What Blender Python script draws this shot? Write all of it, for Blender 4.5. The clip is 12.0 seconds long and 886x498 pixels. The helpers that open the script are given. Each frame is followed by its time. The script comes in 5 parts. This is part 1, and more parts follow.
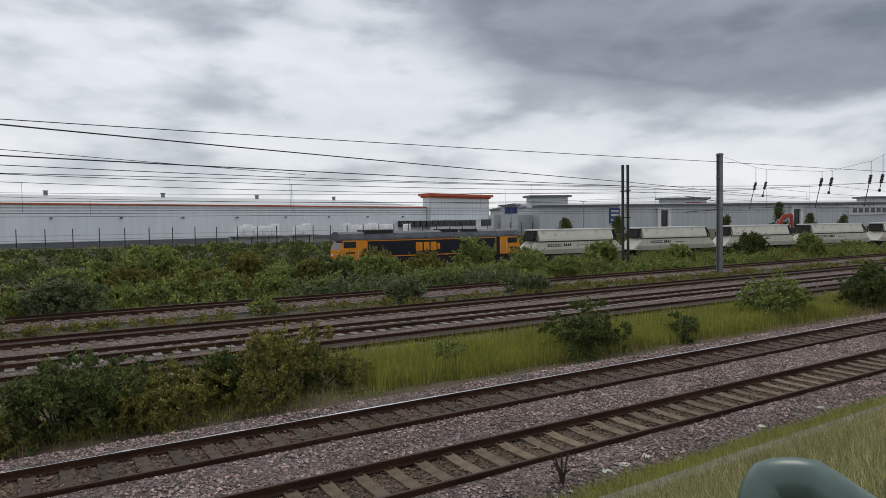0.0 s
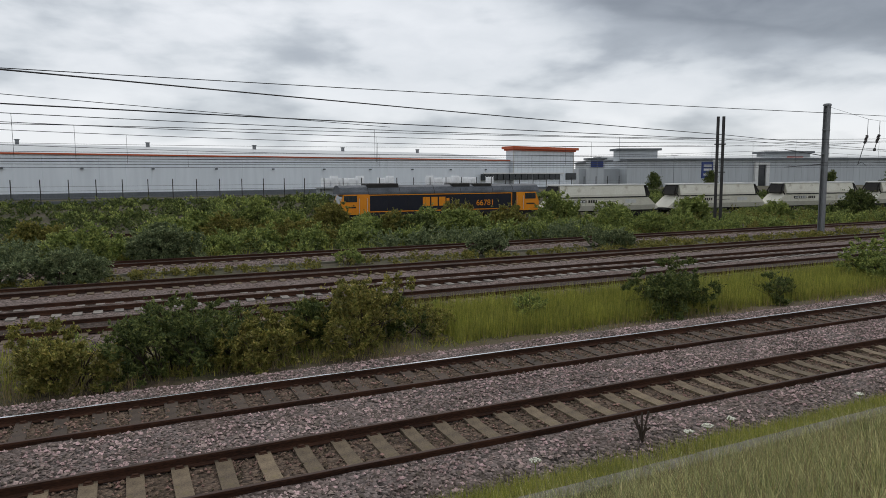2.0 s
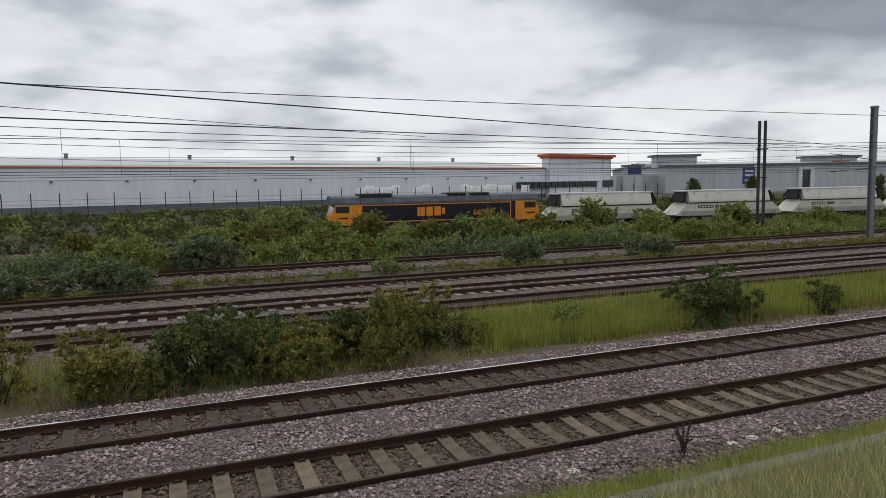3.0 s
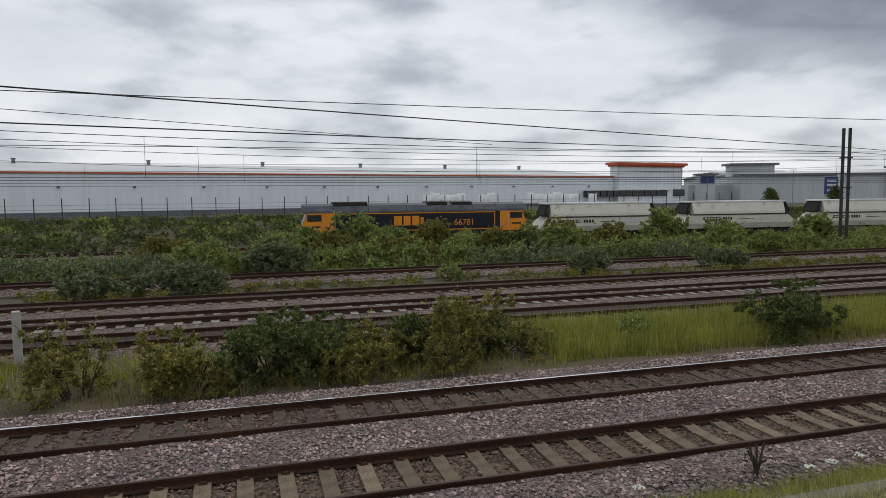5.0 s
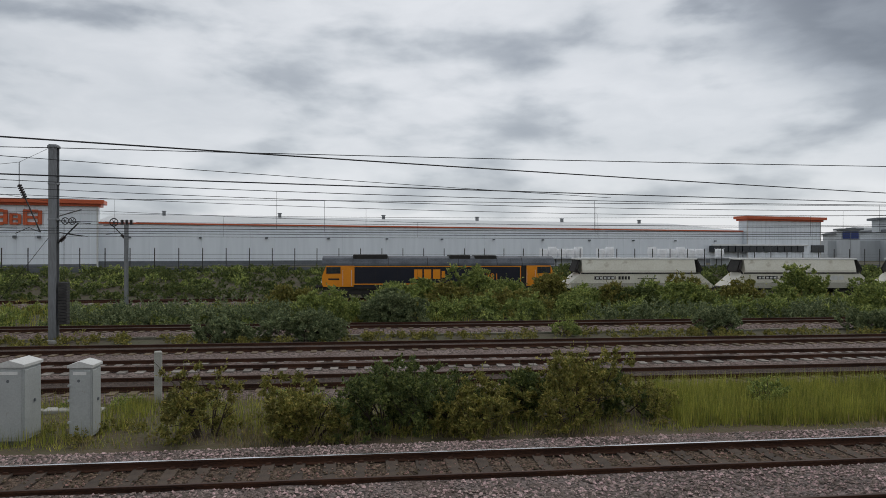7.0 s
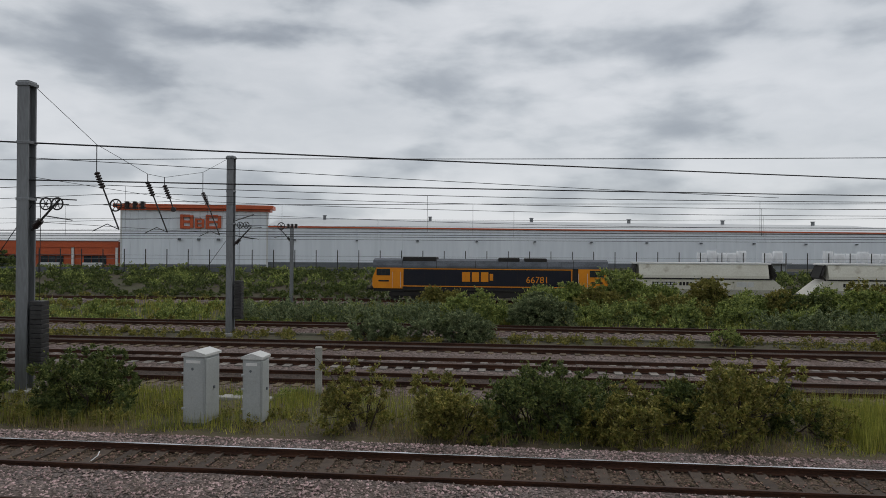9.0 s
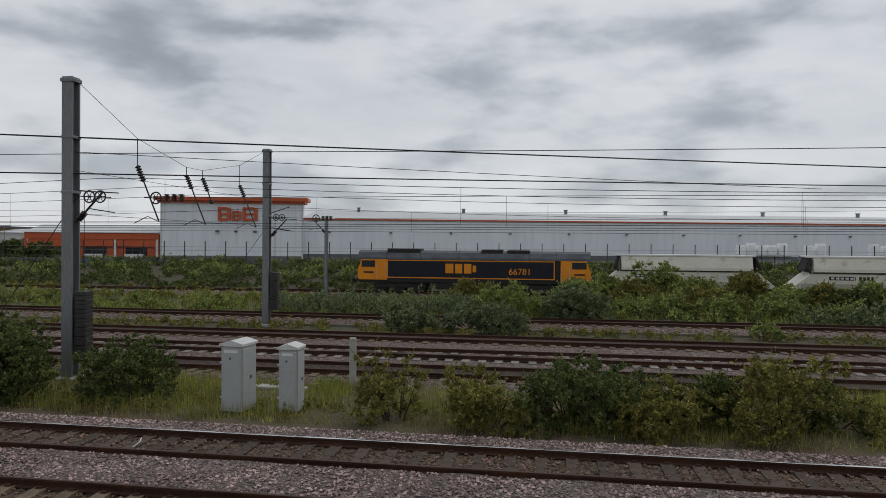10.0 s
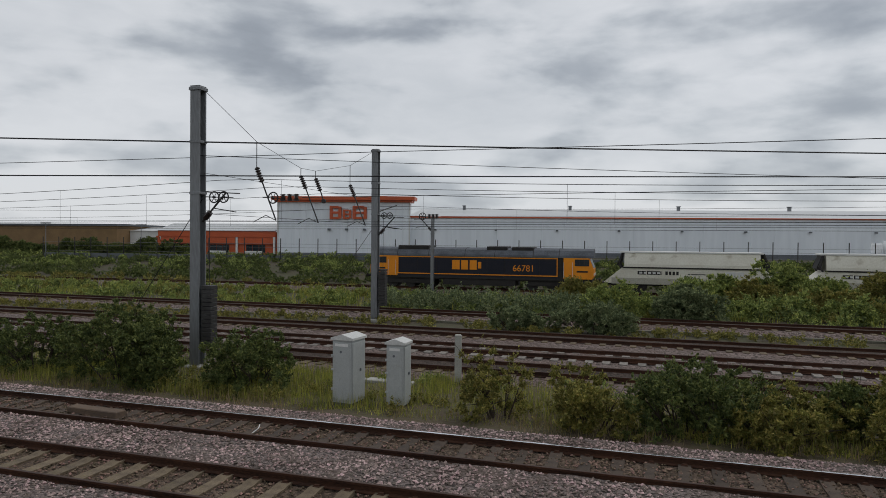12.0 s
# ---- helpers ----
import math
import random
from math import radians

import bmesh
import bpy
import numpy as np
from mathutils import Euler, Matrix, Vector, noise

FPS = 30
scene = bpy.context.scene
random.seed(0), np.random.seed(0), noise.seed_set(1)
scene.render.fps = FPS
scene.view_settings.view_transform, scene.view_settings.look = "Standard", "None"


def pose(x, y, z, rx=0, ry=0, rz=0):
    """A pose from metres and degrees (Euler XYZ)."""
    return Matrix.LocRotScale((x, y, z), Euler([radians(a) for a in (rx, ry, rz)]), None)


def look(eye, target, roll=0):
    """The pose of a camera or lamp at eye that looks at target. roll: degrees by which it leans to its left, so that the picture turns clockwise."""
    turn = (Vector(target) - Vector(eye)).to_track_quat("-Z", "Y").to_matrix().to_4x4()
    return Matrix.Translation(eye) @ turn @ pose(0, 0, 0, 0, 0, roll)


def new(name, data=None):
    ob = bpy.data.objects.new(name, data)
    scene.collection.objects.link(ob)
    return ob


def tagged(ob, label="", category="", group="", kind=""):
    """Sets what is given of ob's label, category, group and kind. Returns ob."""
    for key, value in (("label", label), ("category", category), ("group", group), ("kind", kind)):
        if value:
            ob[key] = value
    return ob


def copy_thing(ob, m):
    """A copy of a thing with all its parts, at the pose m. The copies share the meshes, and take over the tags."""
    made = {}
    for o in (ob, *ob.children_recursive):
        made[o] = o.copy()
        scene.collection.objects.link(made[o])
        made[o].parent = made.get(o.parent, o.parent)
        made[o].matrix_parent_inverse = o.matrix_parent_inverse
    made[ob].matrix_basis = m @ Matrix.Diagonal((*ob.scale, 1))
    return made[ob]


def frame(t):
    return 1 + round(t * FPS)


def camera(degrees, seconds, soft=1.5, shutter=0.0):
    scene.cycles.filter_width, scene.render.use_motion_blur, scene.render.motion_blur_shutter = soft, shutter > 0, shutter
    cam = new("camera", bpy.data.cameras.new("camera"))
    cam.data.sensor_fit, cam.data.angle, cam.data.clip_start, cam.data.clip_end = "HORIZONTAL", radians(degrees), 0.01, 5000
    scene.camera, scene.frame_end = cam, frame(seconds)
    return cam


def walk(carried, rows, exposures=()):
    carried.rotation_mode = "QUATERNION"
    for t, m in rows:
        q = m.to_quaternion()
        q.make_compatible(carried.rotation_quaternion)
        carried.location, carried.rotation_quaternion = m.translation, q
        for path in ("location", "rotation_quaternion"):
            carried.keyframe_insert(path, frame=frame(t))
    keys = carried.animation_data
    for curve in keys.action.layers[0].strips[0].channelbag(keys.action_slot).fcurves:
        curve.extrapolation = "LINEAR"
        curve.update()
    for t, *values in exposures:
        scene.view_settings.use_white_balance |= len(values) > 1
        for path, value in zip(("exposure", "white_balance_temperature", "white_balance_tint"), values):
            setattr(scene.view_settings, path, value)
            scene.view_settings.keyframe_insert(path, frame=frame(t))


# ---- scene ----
cam = camera(66.81, 12.0, soft=0.7)
EYE = 4.45
# seconds, azimuth from across the tracks (clockwise), pitch, roll
ROWS = [
    (0, 32.16, -2.18, 0.85),
    (0.5, 30.60, -4.49, 0.86),
    (1, 28.58, -6.21, 0.98),
    (1.5, 26.49, -6.57, 0.44),
    (2, 25.12, -6.08, 0.38),
    (2.5, 23.85, -5.60, 1.07),
    (3, 22.05, -5.30, 1.00),
    (5, 16.54, -4.58, 0.54),
    (5.5, 14.35, -3.63, 0.01),
    (6, 11.55, -2.60, -0.25),
    (6.5, 8.96, -0.90, -0.05),
    (8.5, -1.76, 0.59, -0.50),
    (9, -5.81, 0.18, -0.37),
    (9.5, -7.66, -0.16, -0.59),
    (10, -8.65, -0.51, -0.44),
    (10.5, -9.83, -0.81, -0.60),
    (11, -12.13, -0.80, -0.57),
    (11.5, -15.28, -0.70, -0.74),
    (12, -17.60, -0.78, -0.47),
]
walk(cam, [(t, pose(0, 0, EYE, 90 + p, 0, -a) @ pose(0, 0, 0, 0, 0, -r)) for t, a, p, r in ROWS],
     exposures=[(0, 0.12), (3, 0.16), (6, 0.08), (8.5, -0.1), (12, -0.14)])

# ---------------------------------------------------------------- light
world = bpy.data.worlds.new("overcast_sky")
scene.world = world
world.use_nodes = True
wn, wl = world.node_tree.nodes, world.node_tree.links
wn.clear()


def wnode(kind, **kw):
    n = wn.new(kind)
    for k, v in kw.items():
        setattr(n, k, v)
    return n


def wmath(op, a, b=None, clamp=False):
    n = wnode("ShaderNodeMath", operation=op, use_clamp=clamp)
    for i, v in enumerate((a, b)):
        if v is None:
            continue
        if isinstance(v, (int, float)):
            n.inputs[i].default_value = v
        else:
            wl.new(v, n.inputs[i])
    return n.outputs[0]


tc = wnode("ShaderNodeTexCoord")
sep = wnode("ShaderNodeSeparateXYZ")
wl.new(tc.outputs["Generated"], sep.inputs[0])
up = wmath("MAXIMUM", sep.outputs["Z"], 0.0)
comb = wnode("ShaderNodeCombineXYZ")
wl.new(wmath("ARCTAN2", sep.outputs["X"], sep.outputs["Y"]), comb.inputs[0])
wl.new(wmath("MULTIPLY", wmath("ARCSINE", up), 2.6), comb.inputs[1])


def cloud_noise(scale, detail, rough, offset, distort=0.25):
    """Noise over bearing and height, flattened like the bases of clouds."""
    mp = wnode("ShaderNodeMapping")
    mp.inputs["Location"].default_value = offset
    wl.new(comb.outputs[0], mp.inputs[0])
    nz = wnode("ShaderNodeTexNoise")
    nz.inputs["Scale"].default_value = scale
    nz.inputs["Detail"].default_value = detail
    nz.inputs["Roughness"].default_value = rough
    nz.inputs["Distortion"].default_value = distort
    wl.new(mp.outputs[0], nz.inputs["Vector"])
    return nz.outputs["Fac"]


def smooth(value, lo, hi, to0=0.0, to1=1.0):
    r = wnode("ShaderNodeMapRange", interpolation_type="SMOOTHSTEP")
    for key, v in (("From Min", lo), ("From Max", hi), ("To Min", to0), ("To Max", to1)):
        r.inputs[key].default_value = v
    wl.new(value, r.inputs["Value"])
    return r.outputs[0]


big = cloud_noise(1.6, 3.0, 0.5, (3.3, 1.2, 0.0))
mid = cloud_noise(4.2, 7.0, 0.48, (7.1, 4.4, 0.0), 0.1)
wisp = cloud_noise(11.0, 7.0, 0.55, (1.7, 8.2, 0.0), 0.3)
# grey cloud bases, one heavy bank over the far end of the tracks
off_bank = wnode("ShaderNodeVectorMath", operation="DISTANCE")
off_bank.inputs[1].default_value = (1.02, 0.90, 0.0)
wl.new(comb.outputs[0], off_bank.inputs[0])
ragged = wmath("ADD", off_bank.outputs["Value"], wmath("MULTIPLY", wmath("SUBTRACT", mid, 0.5), 0.45))
ragged = wmath("ADD", ragged, wmath("MULTIPLY", wmath("SUBTRACT", wisp, 0.5), 0.16))
bank = smooth(ragged, 0.42, 0.58, 1.0, 0.0)
patch = wmath("MULTIPLY", smooth(mid, 0.45, 0.67), wmath("SUBTRACT", 1.0, wmath("MULTIPLY", bank, 0.65)))
shade = wmath("ADD", wmath("MULTIPLY", patch, 0.50), wmath("MULTIPLY", smooth(big, 0.35, 0.68), 0.16))
shade = wmath("ADD", shade, wmath("MULTIPLY", wmath("SUBTRACT", wisp, 0.5), 0.30))
shade = wmath("ADD", shade, wmath("MULTIPLY", bank, 0.70))
# brighter, thinner cloud towards the horizon
shade = wmath("ADD", shade, smooth(up, 0.0, 0.2, -0.14, 0.04))
ramp = wnode("ShaderNodeValToRGB")
el = ramp.color_ramp.elements
el[0].position, el[0].color = 0.0, (0.585, 0.60, 0.625, 1)
el[1].position, el[1].color = 1.0, (0.12, 0.135, 0.16, 1)
e = el.new(0.30)
e.color = (0.44, 0.465, 0.495, 1)
e = el.new(0.60)
e.color = (0.285, 0.31, 0.345, 1)
wl.new(shade, ramp.inputs[0])
sky = wnode("ShaderNodeTexSky", sky_type="NISHITA", sun_disc=False)
sky.sun_elevation, sky.sun_rotation = radians(52), radians(40)
mixc = wnode("ShaderNodeMix", data_type="RGBA")
mixc.inputs["Factor"].default_value = 0.06
wl.new(ramp.outputs[0], mixc.inputs["A"])
skyd = wnode("ShaderNodeMix", data_type="RGBA", blend_type="MULTIPLY")
skyd.inputs["Factor"].default_value = 1.0
skyd.inputs["B"].default_value = (0.1, 0.1, 0.1, 1)
wl.new(sky.outputs[0], skyd.inputs["A"])
wl.new(skyd.outputs["Result"], mixc.inputs["B"])
bg = wnode("ShaderNodeBackground")
bg.inputs["Strength"].default_value = 1.3
wl.new(mixc.outputs["Result"], bg.inputs["Color"])
wo = wnode("ShaderNodeOutputWorld")
wl.new(bg.outputs[0], wo.inputs["Surface"])

sun = new("sun", bpy.data.lights.new("sun", "SUN"))
sun.data.energy, sun.data.angle, sun.data.color = 0.8, radians(18), (1.0, 0.96, 0.9)
sun.matrix_world = look((20, 17, 40), (0, 0, 0))

# ---------------------------------------------------------------- materials


def mat(name, base, second=None, rough=0.8, metal=0.0, scale=4.0, fine=40.0, mix=0.5, bump=0.0, bump_scale=None, spots=None, stretch=(1, 1, 1), objvar=0.0, islandvar=0.0, spec=0.5, trans=0.0):
    """Two-scale procedural material in object space (metres)."""
    m = bpy.data.materials.new(name)
    m.use_nodes = True
    nt = m.node_tree
    nd, lk = nt.nodes, nt.links
    b = nd["Principled BSDF"]
    b.inputs["Roughness"].default_value = rough
    b.inputs["Metallic"].default_value = metal
    b.inputs["Specular IOR Level"].default_value = spec
    second = second or tuple(c * 0.7 for c in base)
    co = nd.new("ShaderNodeTexCoord")
    mp = nd.new("ShaderNodeMapping")
    mp.inputs["Scale"].default_value = stretch
    lk.new(co.outputs["Object"], mp.inputs[0])
    n1 = nd.new("ShaderNodeTexNoise")
    n1.inputs["Scale"].default_value, n1.inputs["Detail"].default_value = scale, 5
    n2 = nd.new("ShaderNodeTexNoise")
    n2.inputs["Scale"].default_value, n2.inputs["Detail"].default_value = fine, 3
    lk.new(mp.outputs[0], n1.inputs["Vector"])
    lk.new(mp.outputs[0], n2.inputs["Vector"])
    avg = nd.new("ShaderNodeMath")
    avg.operation = "ADD"
    lk.new(n1.outputs["Fac"], avg.inputs[0])
    lk.new(n2.outputs["Fac"], avg.inputs[1])
    mr = nd.new("ShaderNodeMapRange")
    mr.inputs["From Min"].default_value, mr.inputs["From Max"].default_value = 0.75, 1.25
    mr.inputs["To Min"].default_value, mr.inputs["To Max"].default_value = 0.5 - mix, 0.5 + mix
    lk.new(avg.outputs[0], mr.inputs["Value"])
    mx = nd.new("ShaderNodeMix")
    mx.data_type = "RGBA"
    mx.inputs["A"].default_value, mx.inputs["B"].default_value = (*base, 1), (*second, 1)
    lk.new(mr.outputs[0], mx.inputs["Factor"])
    col = mx.outputs["Result"]
    if spots:
        n3 = nd.new("ShaderNodeTexNoise")
        n3.inputs["Scale"].default_value, n3.inputs["Detail"].default_value = spots[1], 4
        lk.new(co.outputs["Object"], n3.inputs["Vector"])
        r3 = nd.new("ShaderNodeMapRange")
        r3.inputs["From Min"].default_value, r3.inputs["From Max"].default_value = spots[2], spots[2] + 0.12
        lk.new(n3.outputs["Fac"], r3.inputs["Value"])
        m3 = nd.new("ShaderNodeMix")
        m3.data_type = "RGBA"
        m3.inputs["B"].default_value = (*spots[0], 1)
        lk.new(r3.outputs[0], m3.inputs["Factor"])
        lk.new(col, m3.inputs["A"])
        col = m3.outputs["Result"]
    if objvar or islandvar:
        src = nd.new("ShaderNodeObjectInfo").outputs["Random"] if objvar else nd.new("ShaderNodeNewGeometry").outputs["Random Per Island"]
        amt = objvar or islandvar
        hv = nd.new("ShaderNodeHueSaturation")
        r4 = nd.new("ShaderNodeMapRange")
        r4.inputs["To Min"].default_value, r4.inputs["To Max"].default_value = 1 - amt, 1 + amt
        lk.new(src, r4.inputs["Value"])
        lk.new(r4.outputs[0], hv.inputs["Value"])
        if islandvar:
            r5 = nd.new("ShaderNodeMapRange")
            r5.inputs["To Min"].default_value, r5.inputs["To Max"].default_value = 0.5 + amt * 0.06, 0.5 - amt * 0.06
            lk.new(src, r5.inputs["Value"])
            lk.new(r5.outputs[0], hv.inputs["Hue"])
        lk.new(col, hv.inputs["Color"])
        col = hv.outputs["Color"]
    lk.new(col, b.inputs["Base Color"])
    if bump:
        n4 = nd.new("ShaderNodeTexNoise")
        n4.inputs["Scale"].default_value, n4.inputs["Detail"].default_value = bump_scale or fine, 4
        lk.new(mp.outputs[0], n4.inputs["Vector"])
        bp = nd.new("ShaderNodeBump")
        bp.inputs["Distance"].default_value = bump
        lk.new(n4.outputs["Fac"], bp.inputs["Height"])
        lk.new(bp.outputs[0], b.inputs["Normal"])
    if trans:
        tr = nd.new("ShaderNodeBsdfTranslucent")
        lk.new(col, tr.inputs["Color"])
        ms = nd.new("ShaderNodeMixShader")
        ms.inputs[0].default_value = trans
        lk.new(b.outputs[0], ms.inputs[1])
        lk.new(tr.outputs[0], ms.inputs[2])
        lk.new(ms.outputs[0], nd["Material Output"].inputs["Surface"])
    return m


def ballast_mat(name, light, dark, brown, size=22.0):
    m = bpy.data.materials.new(name)
    m.use_nodes = True
    nt = m.node_tree
    nd, lk = nt.nodes, nt.links
    b = nd["Principled BSDF"]
    b.inputs["Roughness"].default_value = 0.9
    b.inputs["Specular IOR Level"].default_value = 0.25
    co = nd.new("ShaderNodeTexCoord")
    vo = nd.new("ShaderNodeTexVoronoi")
    vo.inputs["Scale"].default_value = size
    lk.new(co.outputs["Object"], vo.inputs["Vector"])
    sp = nd.new("ShaderNodeSeparateColor")
    lk.new(vo.outputs["Color"], sp.inputs[0])
    mx = nd.new("ShaderNodeMix")
    mx.data_type = "RGBA"
    mx.inputs["A"].default_value, mx.inputs["B"].default_value = (*light, 1), (*dark, 1)
    lk.new(sp.outputs[0], mx.inputs["Factor"])
    nz = nd.new("ShaderNodeTexNoise")
    nz.inputs["Scale"].default_value, nz.inputs["Detail"].default_value = 0.9, 6
    lk.new(co.outputs["Object"], nz.inputs["Vector"])
    mr = nd.new("ShaderNodeMapRange")
    mr.inputs["From Min"].default_value, mr.inputs["From Max"].default_value = 0.45, 0.75
    mr.inputs["To Max"].default_value = 0.7
    lk.new(nz.outputs["Fac"], mr.inputs["Value"])
    m2 = nd.new("ShaderNodeMix")
    m2.data_type = "RGBA"
    m2.inputs["B"].default_value = (*brown, 1)
    lk.new(mr.outputs[0], m2.inputs["Factor"])
    lk.new(mx.outputs["Result"], m2.inputs["A"])
    lk.new(m2.outputs["Result"], b.inputs["Base Color"])
    bp = nd.new("ShaderNodeBump")
    bp.inputs["Distance"].default_value = 0.05
    bp.inputs["Strength"].default_value = 1.0
    bp.invert = True
    lk.new(vo.outputs["Distance"], bp.inputs["Height"])
    lk.new(bp.outputs[0], b.inputs["Normal"])
    return m


M_BALLAST = ballast_mat("ballast_grey", (0.26, 0.21, 0.195), (0.03, 0.024, 0.021), (0.11, 0.076, 0.06), 19.0)
M_BALLAST_OLD = ballast_mat("ballast_old", (0.26, 0.20, 0.18), (0.04, 0.03, 0.026), (0.095, 0.056, 0.045), 12.0)
M_BALLAST_BROWN = ballast_mat("ballast_dirty", (0.19, 0.135, 0.10), (0.035, 0.025, 0.019), (0.08, 0.055, 0.034), 17.0)
# brown ballast darkened in colour for the shade inside the far rails
M_BALLAST_SHADED = ballast_mat("ballast_shaded", (0.10, 0.072, 0.058), (0.022, 0.016, 0.013), (0.05, 0.034, 0.026), 14.0)
M_STONE = mat("ballast_stone", (0.46, 0.355, 0.325), (0.175, 0.128, 0.112), rough=0.9, scale=0.8, fine=30, islandvar=0.65, spec=0.25)
M_STONE_BROWN = mat("dirty_ballast_stone", (0.25, 0.175, 0.125), (0.085, 0.06, 0.044), rough=0.92, scale=0.8, fine=30, islandvar=0.65, spec=0.2)
M_SOIL = mat("verge_soil", (0.10, 0.068, 0.045), (0.075, 0.07, 0.03), rough=0.95, scale=0.7, fine=9, bump=0.06, bump_scale=7)
M_EARTH = mat("brush_soil", (0.055, 0.058, 0.022), (0.06, 0.042, 0.026), rough=0.95, scale=0.4, fine=5, bump=0.1, bump_scale=4)
M_BROWNLIT = mat("dry_litter", (0.16, 0.115, 0.08), (0.09, 0.07, 0.045), rough=0.95, scale=1.5, fine=20, bump=0.04, bump_scale=16)
M_YARD = mat("yard_ground", (0.14, 0.13, 0.12), (0.08, 0.08, 0.07), rough=0.95, scale=0.3, fine=3)
M_RAIL = mat("rusty_rail", (0.085, 0.038, 0.022), (0.028, 0.015, 0.011), rough=0.85, metal=0.0, scale=3, fine=50, stretch=(0.25, 1, 1), spec=0.2)
M_RAILTOP = mat("worn_rail_head", (0.85, 0.86, 0.88), (0.5, 0.5, 0.5), rough=0.22, metal=0.9, scale=2, fine=30, stretch=(0.1, 1, 1))
M_RAILDULL = mat("dull_rail_head", (0.075, 0.046, 0.036), (0.045, 0.028, 0.022), rough=0.7, metal=0.1, scale=2, fine=30, stretch=(0.1, 1, 1), spec=0.3)
M_SLEEPER = mat("concrete_sleeper", (0.185, 0.14, 0.088), (0.085, 0.062, 0.042), rough=0.9, scale=5, fine=45, bump=0.006, objvar=0.25, spots=((0.26, 0.21, 0.08), 1.3, 0.62))
M_SLEEPER_DK = mat("grimy_sleeper", (0.085, 0.06, 0.043), (0.045, 0.033, 0.026), rough=0.92, scale=5, fine=45, bump=0.006, objvar=0.25)
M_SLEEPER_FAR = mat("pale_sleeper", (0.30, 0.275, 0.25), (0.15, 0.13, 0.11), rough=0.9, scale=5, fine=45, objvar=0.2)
M_WOOD = mat("old_timber", (0.15, 0.10, 0.065), (0.09, 0.065, 0.05), rough=0.9, scale=3, fine=30, stretch=(0.3, 2, 2), bump=0.01)
M_STEEL = mat("galvanised_steel", (0.23, 0.24, 0.25), (0.16, 0.165, 0.17), rough=0.55, metal=0.35, scale=1.2, fine=14, stretch=(1, 1, 0.2))
M_STEEL_DK = mat("dark_steel", (0.05, 0.048, 0.047), (0.03, 0.028, 0.027), rough=0.6, metal=0.3, scale=3, fine=30)
M_WIRE = mat("black_wire", (0.02, 0.02, 0.022), rough=0.6, metal=0.2)
M_CERAMIC = mat("brown_insulator", (0.035, 0.022, 0.02), rough=0.3)
M_CABINET = mat("grey_cabinet_paint", (0.42, 0.44, 0.43), (0.34, 0.355, 0.35), rough=0.55, scale=2, fine=25, spots=((0.25, 0.22, 0.17), 6, 0.68))
M_CABLID = mat("pale_cabinet_lid", (0.62, 0.62, 0.60), (0.50, 0.50, 0.48), rough=0.6, scale=3, fine=25)
M_CONCRETE = mat("weathered_concrete", (0.42, 0.41, 0.38), (0.30, 0.29, 0.26), rough=0.9, scale=3, fine=35, bump=0.004)
M_TROUGH = mat("mossy_concrete", (0.19, 0.175, 0.14), (0.10, 0.10, 0.065), rough=0.95, scale=2, fine=20)
M_CLAD = mat("grey_cladding", (0.76, 0.80, 0.84), (0.68, 0.72, 0.76), rough=0.5, scale=0.15, fine=1.2, stretch=(1, 1, 0.1))
M_CLAD2 = mat("pale_grey_cladding", (0.48, 0.51, 0.53), (0.42, 0.44, 0.46), rough=0.5, scale=0.15, fine=1.2, stretch=(1, 1, 0.1))
M_CLADDK = mat("dark_grey_trim", (0.13, 0.14, 0.15), (0.09, 0.10, 0.11), rough=0.6, scale=0.5, fine=4)
M_ORANGE = mat("orange_trim", (0.55, 0.10, 0.025), (0.44, 0.075, 0.02), rough=0.5, scale=0.4, fine=5)
M_ROOF = mat("pale_metal_roof", (0.55, 0.56, 0.56), (0.46, 0.47, 0.47), rough=0.45, metal=0.1, scale=0.1, fine=1.5)
M_GLASS = mat("dark_glazing", (0.02, 0.025, 0.03), (0.035, 0.04, 0.045), rough=0.12, scale=1, fine=8)
M_WHITE = mat("white_paint", (0.72, 0.72, 0.70), (0.60, 0.60, 0.58), rough=0.6, scale=1, fine=12)
M_BROWN = mat("brown_brick_wall", (0.24, 0.15, 0.068), (0.17, 0.105, 0.05), rough=0.9, scale=0.6, fine=8)
M_BLUE = mat("blue_sign_paint", (0.02, 0.045, 0.20), rough=0.5)
M_RED = mat("red_machine_paint", (0.40, 0.045, 0.02), (0.34, 0.045, 0.02), rough=0.55, scale=2, fine=20)
M_LOCO_Y = mat("amber_loco_paint", (0.80, 0.285, 0.012), (0.70, 0.235, 0.012), rough=0.45, scale=1.2, fine=18, spec=0.3)
M_LOCO_B = mat("navy_loco_paint", (0.013, 0.015, 0.025), (0.02, 0.02, 0.028), rough=0.5, scale=1.0, fine=14, spec=0.2)
M_LOCO_ROOF = mat("grey_loco_roof", (0.12, 0.13, 0.15), (0.06, 0.066, 0.075), rough=0.6, scale=1.1, fine=10, stretch=(1, 1, 2), spec=0.3)
M_BLACK = mat("black_grime", (0.014, 0.013, 0.013), (0.03, 0.026, 0.022), rough=0.85, scale=2, fine=25)
M_HOPPER = mat("cream_hopper_paint", (0.66, 0.64, 0.55), (0.56, 0.53, 0.44), rough=0.55, scale=0.8, fine=9, spots=((0.40, 0.36, 0.28), 1.1, 0.60))
M_HOPPER_DK = mat("grubby_hopper_paint", (0.42, 0.41, 0.34), (0.32, 0.30, 0.25), rough=0.7, scale=1.0, fine=10)
